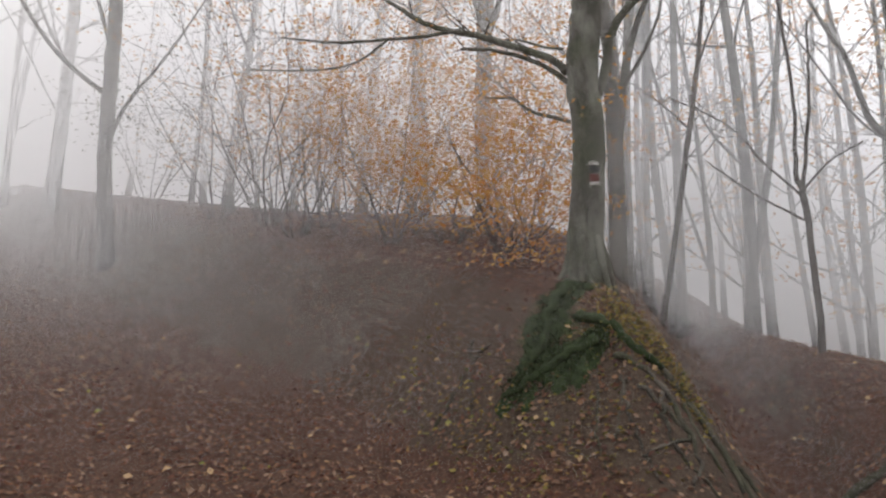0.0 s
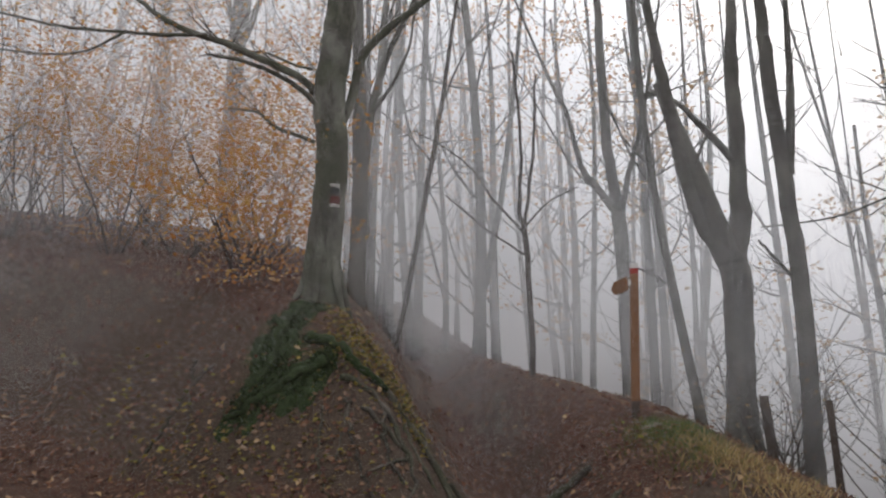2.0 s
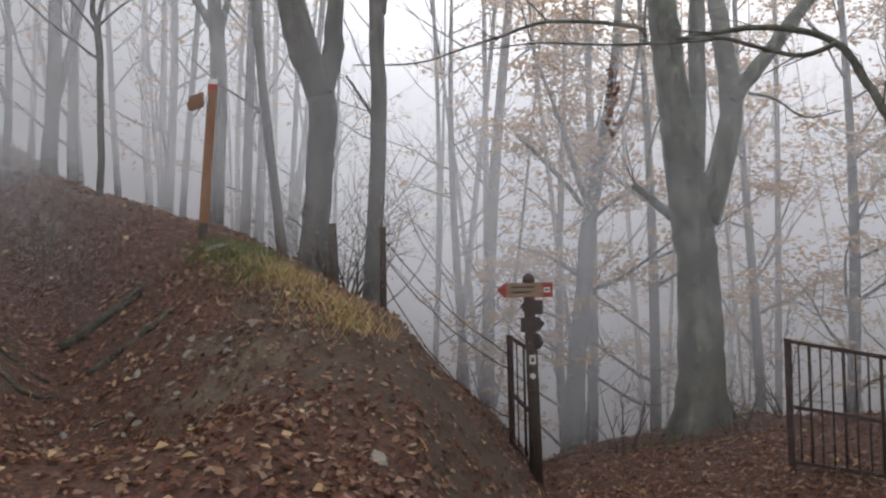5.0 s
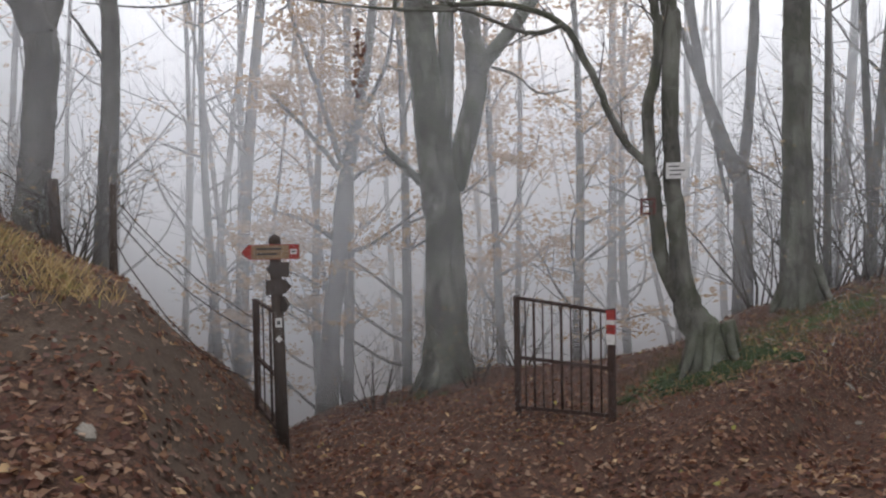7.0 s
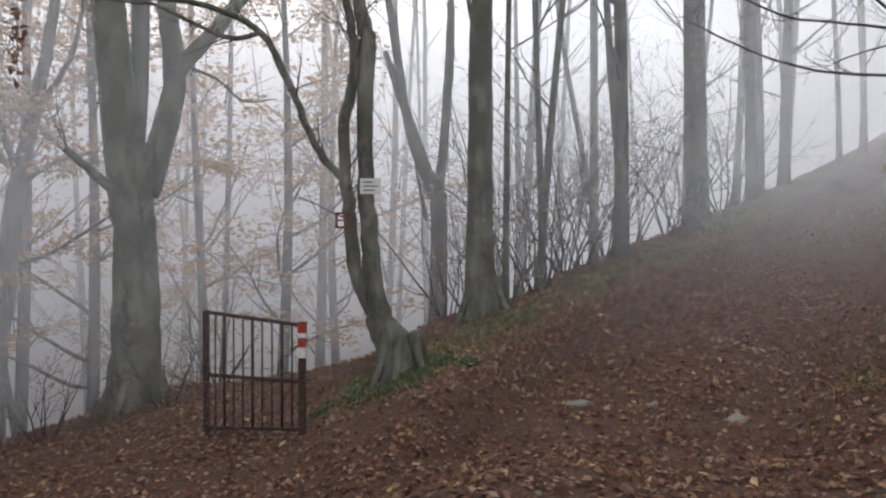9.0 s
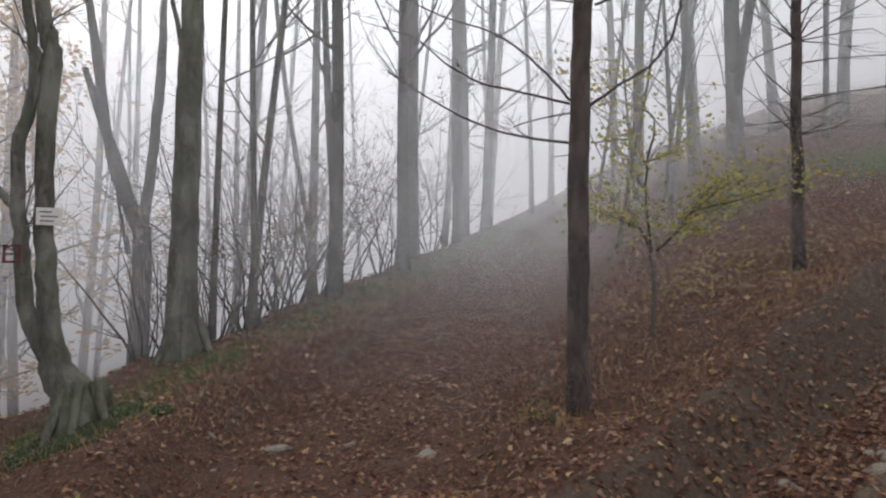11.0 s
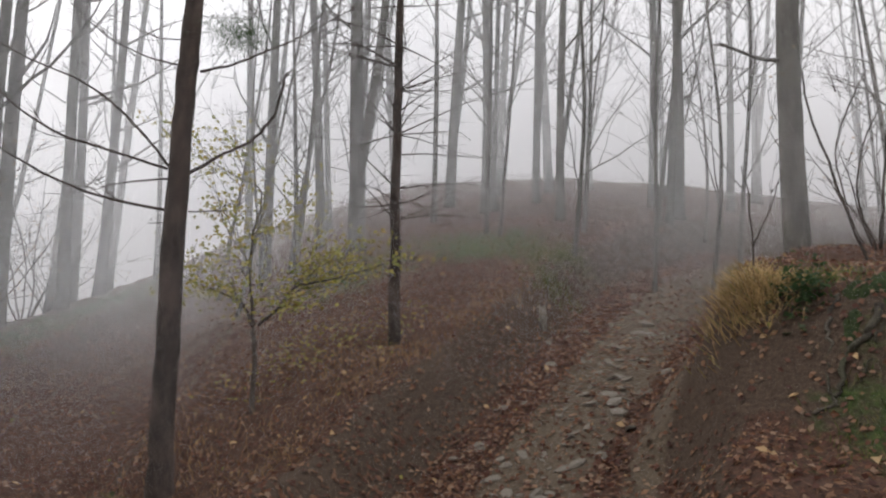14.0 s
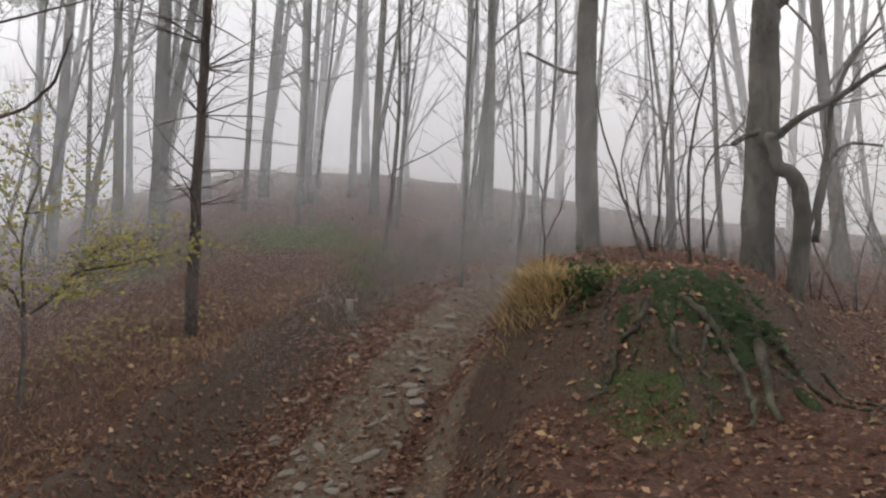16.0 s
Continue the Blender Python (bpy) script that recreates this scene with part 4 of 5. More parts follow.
# ---- bushes and undergrowth ----
def bush(x, y, height, stems, leaves, seed, label, leaf_mat=None, leaf=0.06, spread=0.26, lean=0.45):
    rng = random.Random(seed)
    z = gz(x, y) - 0.05
    root = thing("bush", (x, y, z), label, "bush", "undergrowth")
    tips = []
    for k in range(stems):
        b = Build()
        a = 6.283 * k / stems + rng.uniform(-0.4, 0.4)
        twigs(b, (x + 0.1 * math.cos(a), y + 0.1 * math.sin(a), z), (lean * math.cos(a), lean * math.sin(a), 1), height * rng.uniform(0.6, 1.1), rng.uniform(0.009, 0.02), rng, 2, tips, 0.06, 5)
        b.part("stem", TWIG, root)
    if leaves:
        b = Build()
        for k in range(leaves):
            q = rng.choice(tips)
            if q.z - z < 0.35:
                continue
            b.leaf(q + Vector((rng.gauss(0, spread), rng.gauss(0, spread), rng.gauss(0, 0.02))), leaf * rng.uniform(0.6, 1.2), rng, 0.2)
        b.part("foliage", leaf_mat or ORANGE, root, smoothed=False)["kind"] = "stuff"
    return root


for i, (x, y, h, stems, leaves) in enumerate(((-0.75, 9.9, 2.6, 6, 2200), (0.1, 9.9, 2.9, 6, 2600), (0.75, 9.3, 2.2, 5, 2000), (-1.5, 10.9, 3.0, 6, 1500), (0.4, 11.2, 3.4, 6, 2400), (-0.6, 11.8, 3.8, 6, 2200), (1.2, 10.6, 2.6, 5, 1600), (-3.0, 12.6, 3.4, 6, 1400), (-1.2, 12.9, 3.9, 6, 1800))):
    bush(x, y, h, stems, leaves, 100 + i, "beech bush with russet and amber autumn leaves on the bank")
for i, (x, y, h) in enumerate(((-2.2, 10.7, 3.4), (-2.8, 11.4, 3.6), (-3.9, 12.2, 3.2), (-2.0, 11.9, 3.8))):
    bush(x, y, h, 8, 160, 120 + i, "nearly bare hazel bush with many thin stems", PALE)
bush(-5.6, 13.5, 2.8, 6, 900, 130, "hazel bush still in dull green leaf", GRASS, 0.08, 0.35)
for i, (x, y, h) in enumerate(((11.2, -0.9, 2.0), (11.9, -1.3, 2.4), (12.4, -1.9, 2.2), (13.2, -2.6, 2.0), (14.0, -3.9, 2.2), (7.0, 7.3, 1.6), (7.4, 7.9, 1.8), (6.7, 6.9, 1.2), (11.0, -0.4, 1.6), (12.9, -2.2, 2.6), (10.2, 3.5, 0.9), (11.6, 3.3, 1.0), (11.5, -1.4, 3.2), (12.1, -1.0, 3.4), (12.8, -1.9, 3.0), (13.5, -2.7, 3.2), (14.3, -3.3, 3.0), (15.2, -4.4, 3.0), (16.3, -5.6, 2.8), (10.7, -0.1, 2.2), (9.9, 4.9, 1.1), (17.4, -6.4, 2.6))):
    bush(x, y, h, 7, 140, 140 + i, "bare brush of thin twigs with a few brown leaves", PALE, 0.05)
for i, (x, y, h) in enumerate(((1.3, -10.6, 1.8), (0.9, -11.4, 2.4), (3.2, -11.2, 2.0), (0.2, -12.0, 2.6))):
    bush(x, y, h, 6, 60, 160 + i, "bare thin-stemmed brush behind the knoll", PALE, 0.05)

# ---- trees that stand back in the fog ----
BACK = ((-8.3, 14.8, .2, 0, 0), (-0.76, 14.98, .14, .02, 0), (-1.81, 16.9, .17, .05, 0), (5.78, 13.84, .16, 0, 1), (4.9, 15.23, .13, .06, 0), (7.65, 9.58, .1, -.02, 0), (8.9, 12.38, .13, .02, 0),
        (14.09, 10.51, .22, .06, 1), (12.68, -2.65, .15, 0, 1), (11.39, -0.94, .06, .01, 0), (12.36, -1.43, .07, .01, 0), (14.26, -4.54, .14, -.03, 0), (16.8, -6.35, .15, 0, 0), (18.38, -7.79, .16, 0, 0),
        (15.32, -4.95, .17, -.01, 0), (11.86, -1.61, .08, .03, 0), (17.88, -6.79, .15, 0, 0), (12.46, -10.41, .2, .0, 1), (14.33, -9.55, .15, 0, 0), (14.45, -11.12, .14, -.08, 0), (11.95, -13.86, .13, .0, 0),
        (12.04, -14.44, .12, -.06, 0), (12.13, -12.32, .07, 0, 0), (11.57, -15.45, .12, 0, 1), (9.35, -13.36, .11, .02, 1), (7.9, -15.38, .15, .02, 0), (9.67, -17.84, .14, 0, 0), (7.56, -14.52, .1, .04, 0), (1.15, -14.16, .15, .02, 0))
for i, (x, y, r, lean, forks) in enumerate(BACK):
    a = math.atan2(x, y)
    tree(x, y, 13 + (i * 7) % 5, r * 0.82, 200 + i, "tall grey bare beech trunk fading into the fog" if r > 0.1 else "thin bare young beech fading into the fog", lean=(lean * math.cos(a), -lean * math.sin(a)), first=0.2, limbs=11, reach=2.4, forks=forks, depth=2)
rng = random.Random(7)
for i in range(74):
    az = radians(-36 + 222 * (i + rng.random() * 0.9) / 74)
    r = rng.uniform(17, 25)
    x, y = MID[0] + r * math.sin(az), MID[1] + r * math.cos(az)
    lean = rng.gauss(0, 0.04)
    tree(x, y, rng.uniform(15, 20), rng.uniform(0.05, 0.14), 300 + i, "slender bare tree trunk far back in the fog", lean=(lean * math.cos(az), -lean * math.sin(az)), first=0.12, limbs=14, reach=2.8, forks=i % 2, depth=2 if i % 4 == 0 else 1)
for i in range(12):
    az = radians(rng.uniform(4, 37))
    r = rng.uniform(14, 22)
    x, y = MID[0] + r * math.sin(az), MID[1] + r * math.cos(az)
    tree(x, y, rng.uniform(13, 18), rng.uniform(0.06, 0.13), 500 + i, "bare beech trunk on the foggy slope", lean=(rng.gauss(0.03, 0.03), 0), first=0.15, limbs=12, reach=3.0, forks=i % 2, leaves=500 if i % 3 == 0 else 0, leaf_mat=ORANGE, leaf=0.1)
for i in range(22):
    az = radians(rng.uniform(118, 178))
    r = rng.uniform(12.5, 18)
    x, y = MID[0] + r * math.sin(az), MID[1] + r * math.cos(az)
    tree(x, y, rng.uniform(6, 10), rng.uniform(0.03, 0.055), 600 + i, "thin bare sapling with fine twigs in the fog", lean=(rng.gauss(0, 0.06), rng.gauss(0, 0.06)), first=0.15, limbs=11, reach=1.8, depth=2, steep=1.2)
for i, (az, r, h, n) in enumerate(((49, 17, 11, 1800), (57, 17, 12, 6000), (63, 15, 11, 5000), (70, 17, 12, 5000), (76, 15, 10, 4000), (9, 16, 9, 1600), (15, 17, 11, 1600), (22, 17, 10, 1500), (28, 18, 11, 1500), (34, 17, 11, 1800), (66, 20, 14, 5000), (-4, 15.5, 9, 3000), (2, 17, 10, 3000), (-18, 16, 9, 1800), (80, 18, 11, 3200))):
    a = radians(az)
    tree(MID[0] + r * math.sin(a), MID[1] + r * math.cos(a), h, 0.12, 400 + i, "misty beech with a thin crown of faded rusty leaves", first=0.12, limbs=16, reach=3.0, leaves=n, leaf_mat=PALE if az > 30 else ORANGE, leaf=0.13 if az > 30 else 0.1, steep=0.6)


# ---- roots and moss on the mounds ----
def draped(line, rise=0.02):
    return [Vector((p.x, p.y, gz(p.x, p.y) + rise)) for p in curve([(x, y, 0) for x, y in line], 6)]


def root_on(name, line, r0, r1, material, label, group):
    rng = random.Random(int(line[0][0] * 100 + line[0][1] * 7))
    pts = draped(line, r0 * 0.35)
    b = Build()
    n = len(pts) - 1
    b.tube([p + Vector((rng.gauss(0, 0.012), rng.gauss(0, 0.012), rng.gauss(0, 0.006))) for p in pts], [r0 + (r1 - r0) * i / n for i in range(n + 1)], 9, 0.14 if material is ROOT else 0.3, rng)
    return tagged(b.part(name, material, None, label), label, "root", group)


for line, r0, r1 in (([(1.46, 6.34), (1.84, 6.26), (1.93, 6.09), (1.98, 5.9), (1.84, 5.65)], .05, .02), ([(1.62, 6.17), (1.75, 6.11), (1.96, 6.03), (1.67, 5.82), (1.5, 5.74)], .035, .015),
                     ([(1.91, 6.48), (2.2, 6.35), (2.42, 6.2), (2.6, 5.95), (2.85, 5.75)], .06, .02), ([(2.2, 6.5), (2.31, 6.3), (2.36, 6.05)], .04, .02), ([(1.53, 6.19), (1.4, 6.0), (1.33, 5.86)], .022, .01),
                     ([(2.0, 6.3), (2.1, 6.1), (2.3, 5.95), (2.35, 5.7)], .03, .012)):
    root_on("root", line, r0 * 0.7, r1 * 0.7, ROOT, "bare grey-brown tree root gripping the washed-out bank", "roots of the beech mound")
for line, r0, r1 in (([(1.34, 6.5), (1.0, 6.5), (0.7, 6.43), (0.5, 6.45)], .06, .025), ([(1.2, 7.1), (1.0, 6.9), (0.92, 6.7), (0.76, 6.55)], .07, .03), ([(1.24, 6.77), (1.5, 6.55), (1.75, 6.45), (1.93, 6.5)], .06, .03)):
    root_on("mossy_root", line, r0, r1, MOSS, "thick root wrapped in dark green moss", "roots of the beech mound")


def stray_root(x, y, length, r, seed, label, group, side=0.0):
    """A thin root that feels its way downhill."""
    rng = random.Random(seed)
    line, e, turn = [(x, y)], 0.15, side
    for k in range(int(length / 0.14)):
        gx, gy = gz(x + e, y) - gz(x - e, y), gz(x, y + e) - gz(x, y - e)
        turn = 0.7 * turn + rng.gauss(0, 0.35)
        a = math.atan2(-gy, -gx) + turn
        x, y = x + 0.14 * math.cos(a), y + 0.14 * math.sin(a)
        line.append((x, y))
    return root_on("root", line, r, r * 0.35, ROOT, label, group)


for k, (x, y, length, r, side) in enumerate(((1.5, 6.2, 0.8, .018, .7), (1.8, 6.2, 0.8, .02, -.9), (2.2, 6.4, 0.9, .024, 1.0), (1.3, 6.2, 0.6, .013, -.8), (0.45, 7.0, 0.8, .022, -.7), (0.3, 7.2, 0.9, .018, .6))):
    stray_root(x, y, length, r, 40 + k, "thin dark root creeping down the washed-out bank", "roots of the beech mound", side)
for k, (x, y, length, r, side) in enumerate(((2.45, -6.85, 0.6, .018, .2), (1.75, -6.9, 0.9, .022, -.3), (1.3, -7.1, 0.9, .025, .3), (1.05, -7.4, 0.8, .02, 0), (2.1, -6.75, 0.5, .012, -.4))):
    stray_root(x, y, length, r, 60 + k, "thin root dangling from the undercut bank", "roots of the knoll", side)
for line, r0, r1 in (([(1.95, -6.89), (1.75, -6.86), (1.62, -6.8), (1.5, -6.7), (1.43, -6.55), (1.42, -6.35)], .035, .018), ([(2.17, -6.78), (2.19, -6.62), (2.32, -6.55), (2.35, -6.4), (2.45, -6.3)], .03, .012),
                     ([(2.05, -6.81), (1.92, -6.6), (1.8, -6.4)], .022, .01), ([(1.42, -6.96), (1.35, -6.7), (1.25, -6.5)], .045, .02)):
    root_on("root", line, r0, r1, ROOT, "pale bare root hanging over the dark undercut bank", "roots of the knoll")
root_on("log", [(3.25, 6.6), (3.55, 6.5), (3.85, 6.35)], .05, .04, ROOT, "half-buried rotten log among brown leaves", "logs")
root_on("log", [(3.15, 5.9), (3.5, 5.75), (3.75, 5.7)], .035, .025, ROOT, "thin dead branch lying among brown leaves", "logs")


def moss_carpet(spots, n, size, label, seed):
    """Low uneven cushions of moss that lie on the ground."""
    rng = random.Random(seed)
    b = Build()
    for k in range(n):
        x, y, s = rng.choice(spots)
        x, y, r = x + rng.gauss(0, s), y + rng.gauss(0, s), size * rng.uniform(0.5, 1.3)
        start, sides = len(b.v), 9
        for ring, (out, up) in enumerate(((1.0, -0.12), (0.85, 0.16), (0.5, 0.34), (0.15, 0.4))):
            for j in range(sides):
                a, q = 6.283 * j / sides, out * r * rng.uniform(0.8, 1.2)
                px, py = x + q * math.cos(a), y + q * math.sin(a)
                b.v.append((px, py, gz(px, py) + up * r * rng.uniform(0.7, 1.2)))
            if ring:
                o = start + (ring - 1) * sides
                b.f += [(o + j, o + (j + 1) % sides, o + sides + (j + 1) % sides, o + sides + j) for j in range(sides)]
        b.f.append(tuple(range(start + 3 * sides, start + 4 * sides)))
    return tagged(b.part("moss", MOSS, None), label, "moss", "", "stuff")


moss_carpet([(1.3, 7.1, .07), (1.12, 7.0, .07), (0.98, 6.85, .08), (0.92, 6.65, .08), (0.8, 6.5, .08), (1.1, 6.45, .08), (0.64, 6.47, .06), (1.35, 6.5, .06)], 120, 0.09, "dark green moss cushions over the mound roots", 1)
moss_carpet([(8.2, 0.35, .2), (8.05, 0.65, .22), (8.35, 0.1, .15), (8.0, 0.2, .15)], 110, 0.1, "dark moss round the foot of the twin tree", 2)
moss_carpet([(1.9, -7.0, .15), (2.2, -6.95, .15), (1.6, -7.05, .15)], 70, 0.08, "moss on the rim of the undercut knoll", 3)


# ---- the iron gate, the signposts and the fence ----
def bar(name, p, q, r, material, parent, label="", square=False):
    b = Build()
    p, q = Vector(p), Vector(q)
    b.tube([p, p.lerp(q, 0.5), q], [r * (1.25 if square else 1)] * 3, 4 if square else 7)
    return b.part(name, material, parent, label, smoothed=not square)


def gate(p, q, tops, bars, label, marker):
    """A barred iron gate leaf between two posts at p and q."""
    p, q = Vector((*p, gz(*p))), Vector((*q, gz(*q)))
    root = thing("gate", p, label, "gate")
    up = Vector((0, 0, 1))
    a, b = Vector((p.x, p.y, tops[0])), Vector((q.x, q.y, tops[1]))
    bar("post", p - up * 0.1, a, 0.028, RUST, root, square=True)
    post = bar("post", q - up * 0.1, b + up * 0.01, 0.034, RUST, root, square=True)
    for k in (1.0, 0.5, 0.08):
        bar("rail", p.lerp(a, k) - up * 0.02, q.lerp(b, k) - up * 0.02, 0.018, RUST, root, square=True)
    for i in range(bars):
        k = (i + 1) / (bars + 1)
        bar("bar", p.lerp(q, k) + up * 0.06, a.lerp(b, k) - up * 0.03, 0.014 if i % 3 == 1 else 0.008, RUST, root)
    if marker:
        for z0, z1, m, lab in ((0.16, 0.0, RED, "red painted trail mark"), (0.125, 0.085, WHITE, "white stripe of the trail mark"), (0.3, 0.17, RED, ""), (0.3, 0.21, WHITE, "white arrow plate")):
            bld = Build()
            bld.box(Matrix.Translation(b - up * (z0 + z1) / 2), 0.07 if m is RED else 0.076, 0.07 if m is RED else 0.076, z0 - z1)
            bld.part("trail_mark", m, root, lab, smoothed=False)
    return root


gate((7.76, 2.11), (7.3, 1.1), (0.77, 0.7), 9, "rusty barred iron gate leaf standing open on the path", True)
gate((7.0, 4.67), (6.85, 4.3), (0.76, 0.66), 2, "dark iron gate leaf swung open beside the signpost", False)


def arrow(parent, m, length, height, material, point, label, thick=0.022):
    """A trail arrow board: pointed at one end."""
    b = Build()
    h, l = height / 2, length / 2
    ring = [(-l, 0), (-l + h, -h), (l, -h), (l, h), (-l + h, h)] if point < 0 else [(l, 0), (l - h, h), (-l, h), (-l, -h), (l - h, -h)]
    b.prism(m, ring, -thick / 2, thick / 2)
    return b.part("sign_board", material, parent, label, smoothed=False)


def board_pose(put, u, w, d, az):
    """x across, y up, z towards the viewer."""
    p = put(u, w, d)
    a = radians(az)
    right, ahead = Vector((math.cos(a), -math.sin(a), 0)), Vector((math.sin(a), math.cos(a), 0))
    return Matrix(((right.x, 0, -ahead.x, p.x), (right.y, 0, -ahead.y, p.y), (0, 1, 0, p.z), (0, 0, 0, 1)))


def signpost():
    x, y, az = 6.79, 4.24, 54.0
    z = gz(x, y) - 0.1
    root = thing("signpost", (x, y, z), "dark trail signpost with red-tipped arrow boards and stickers", "signpost")
    put = side_view((x, y, z), az, 1.0)
    b = Build()
    b.tube([put(0.02, -0.1), put(0, 1.0), put(-0.02, 2.1)], [0.062, 0.06, 0.055], 10, 0.03)
    b.part("post", OLDWOOD, root)
    b = Build()
    b.tube([put(-0.02, 2.08), put(-0.02, 2.13), put(-0.02, 2.17)], [0.062, 0.058, 0.015], 10)
    b.part("post_cap", OLDWOOD, root)
    for u, w, l, h, mat, point, turn, lab in ((-0.06, 2.0, 0.55, 0.145, BOARD, -1, 0, "weathered wooden arrow board"), (-0.0, 1.83, 0.27, 0.14, OLDWOOD, -1, 40, "dark arrow board seen at a slant"),
                                              (0.01, 1.66, 0.28, 0.14, OLDWOOD, 1, -35, "dark arrow board pointing downhill"), (0.05, 1.49, 0.2, 0.15, OLDWOOD, 1, 60, "small dark board")):
        m = board_pose(put, u, w, -0.07, az + turn)
        s = arrow(root, m, l, h, mat, point, lab)
        if point < 0 and l > 0.5:
            b = Build()
            hh = h / 2 * 0.98
            b.prism(m @ Matrix.Translation((0, 0, 0.0135)), [(-l / 2, 0), (-l / 2 + hh, -hh), (-l / 2 + hh * 1.3, -hh), (-l / 2 + hh * 1.3, hh), (-l / 2 + hh, hh)], -0.001, 0.001)
            child(b.part("red_tip", RED, None, "red painted tip", smoothed=False), s)
            for px, py, pw, ph, mm, nm in ((0.22, 0, 0.09, 0.14, RED, "red_field"), (0.215, 0.0, 0.062, 0.05, WHITE, "white_field"), (0.215, 0.0, 0.04, 0.015, INK, "lettering"), (-0.02, 0.03, 0.24, 0.018, INK, "lettering"), (-0.04, -0.02, 0.2, 0.018, INK, "lettering"), (0.02, 0.069, 0.42, 0.006, RED, "red_edge"), (0.02, -0.069, 0.42, 0.006, RED, "red_edge")):
                b = Build()
                b.box(m @ pose(px, py, 0.0135 + (0.002 if mm is WHITE else 0.004 if mm is INK else 0)), pw, ph, 0.002)
                child(b.part(nm, mm, None, "", smoothed=False), s)
    for u, w, s, turn in ((0.0, 1.31, 0.062, 0), (0.0, 1.15, 0.05, 40)):
        b = Build()
        b.box(board_pose(put, u, w, -0.066, az) @ pose(0, 0, 0, 0, 0, turn), s, s * (1.5 if not turn else 1), 0.004)
        st = b.part("sticker", WHITE, root, "small white sticker", smoothed=False)
        if not turn:
            b = Build()
            b.box(board_pose(put, u, w, -0.0695, az), s * 0.5, s * 0.6, 0.002)
            child(b.part("print", INK, None, "", smoothed=False), st)


signpost()


def waymark_post():
    x, y, az = 4.62, 6.7, 33.0
    z = gz(x, y)
    root = thing("waymark_post", (x, y, z), "square orange-brown larch post with a short arrow board", "post")
    put = side_view((x, y, z - 0.05), az, 1.0)
    def beam(name, w0, w1, half, mat, lab=""):
        b = Build()
        ring = [(-half, -half), (half, -half), (half, half), (-half, half)]
        s = len(b.v)
        for w in (w0, w1):
            for u, d in ring:
                b.v.append(tuple(put(u + 0.075 * w, w, d)))
        b.f += [(s, s + 1, s + 5, s + 4), (s + 1, s + 2, s + 6, s + 5), (s + 2, s + 3, s + 7, s + 6), (s + 3, s, s + 4, s + 7), (s + 3, s + 2, s + 1, s), (s + 4, s + 5, s + 6, s + 7)]
        return b.part(name, mat, root, lab, smoothed=False)
    beam("foot", -0.15, 0.22, 0.042, OLDWOOD, "dark steel foot of the post")
    beam("shaft", 0.2, 1.54, 0.045, WOOD)
    beam("red_band", 1.54, 1.6, 0.046, RED, "red painted band")
    beam("white_top", 1.6, 1.65, 0.044, WHITE, "white painted top")
    m = board_pose(put, -0.05, 1.4, -0.07, az + 62)
    s = arrow(root, m, 0.34, 0.14, WOOD, -1, "short wooden arrow board")
    b = Build()
    b.box(board_pose(put, 0.06, 1.44, -0.06, az), 0.03, 0.06, 0.004)
    b.part("sticker", WHITE, root, "", smoothed=False)


waymark_post()


def fence_post(x, y, h, r, lean, seed):
    rng = random.Random(seed)
    z = gz(x, y)
    b = Build()
    b.tube([(x, y, z - 0.15), (x + lean * 0.3, y, z + h * 0.3), (x + lean * 0.7, y, z + h * 0.7), (x + lean, y, z + h)], [r, r * 0.95, r * 0.9, r * 0.85], 9, 0.08, rng)
    ob = b.part("fence_post", OLDWOOD, None)
    return tagged(ob, "weathered dark wooden fence post beside the drop", "post", "fence posts"), Vector((x + lean, y, z + h))


_, top_a = fence_post(6.05, 5.6, 1.0, 0.04, 0.02, 1)
fence_post(6.35, 6.72, 0.85, 0.06, -0.03, 2)
for k, (h0, h1, sag) in enumerate(((-0.12, 0.95, 0.1), (-0.3, 0.8, 0.14), (-0.55, 0.3, 0.25))):
    rng = random.Random(k)
    a = top_a + Vector((0, 0, h0))
    e = Vector((7.0, 4.67, gz(7.0, 4.67) + h1))
    pts = [a.lerp(e, i / 14) + Vector((rng.gauss(0, .004), rng.gauss(0, .004), -4 * sag * (i / 14) * (1 - i / 14) + rng.gauss(0, .008))) for i in range(15)]
    b = Build()
    b.tube(pts, [0.006] * 15, 4)
    wire = tagged(b.part("wire", RUST, None), "rusty sagging strand of barbed wire", "wire", "fence wires")
    for i in range(1, 14):
        b = Build()
        q = pts[i]
        b.tube([q + Vector((-.012, .008, -.02)), q, q + Vector((.012, -.008, .02))], [0.0015, 0.003, 0.0015], 3)
        child(b.part("barb", RUST, None), wire)


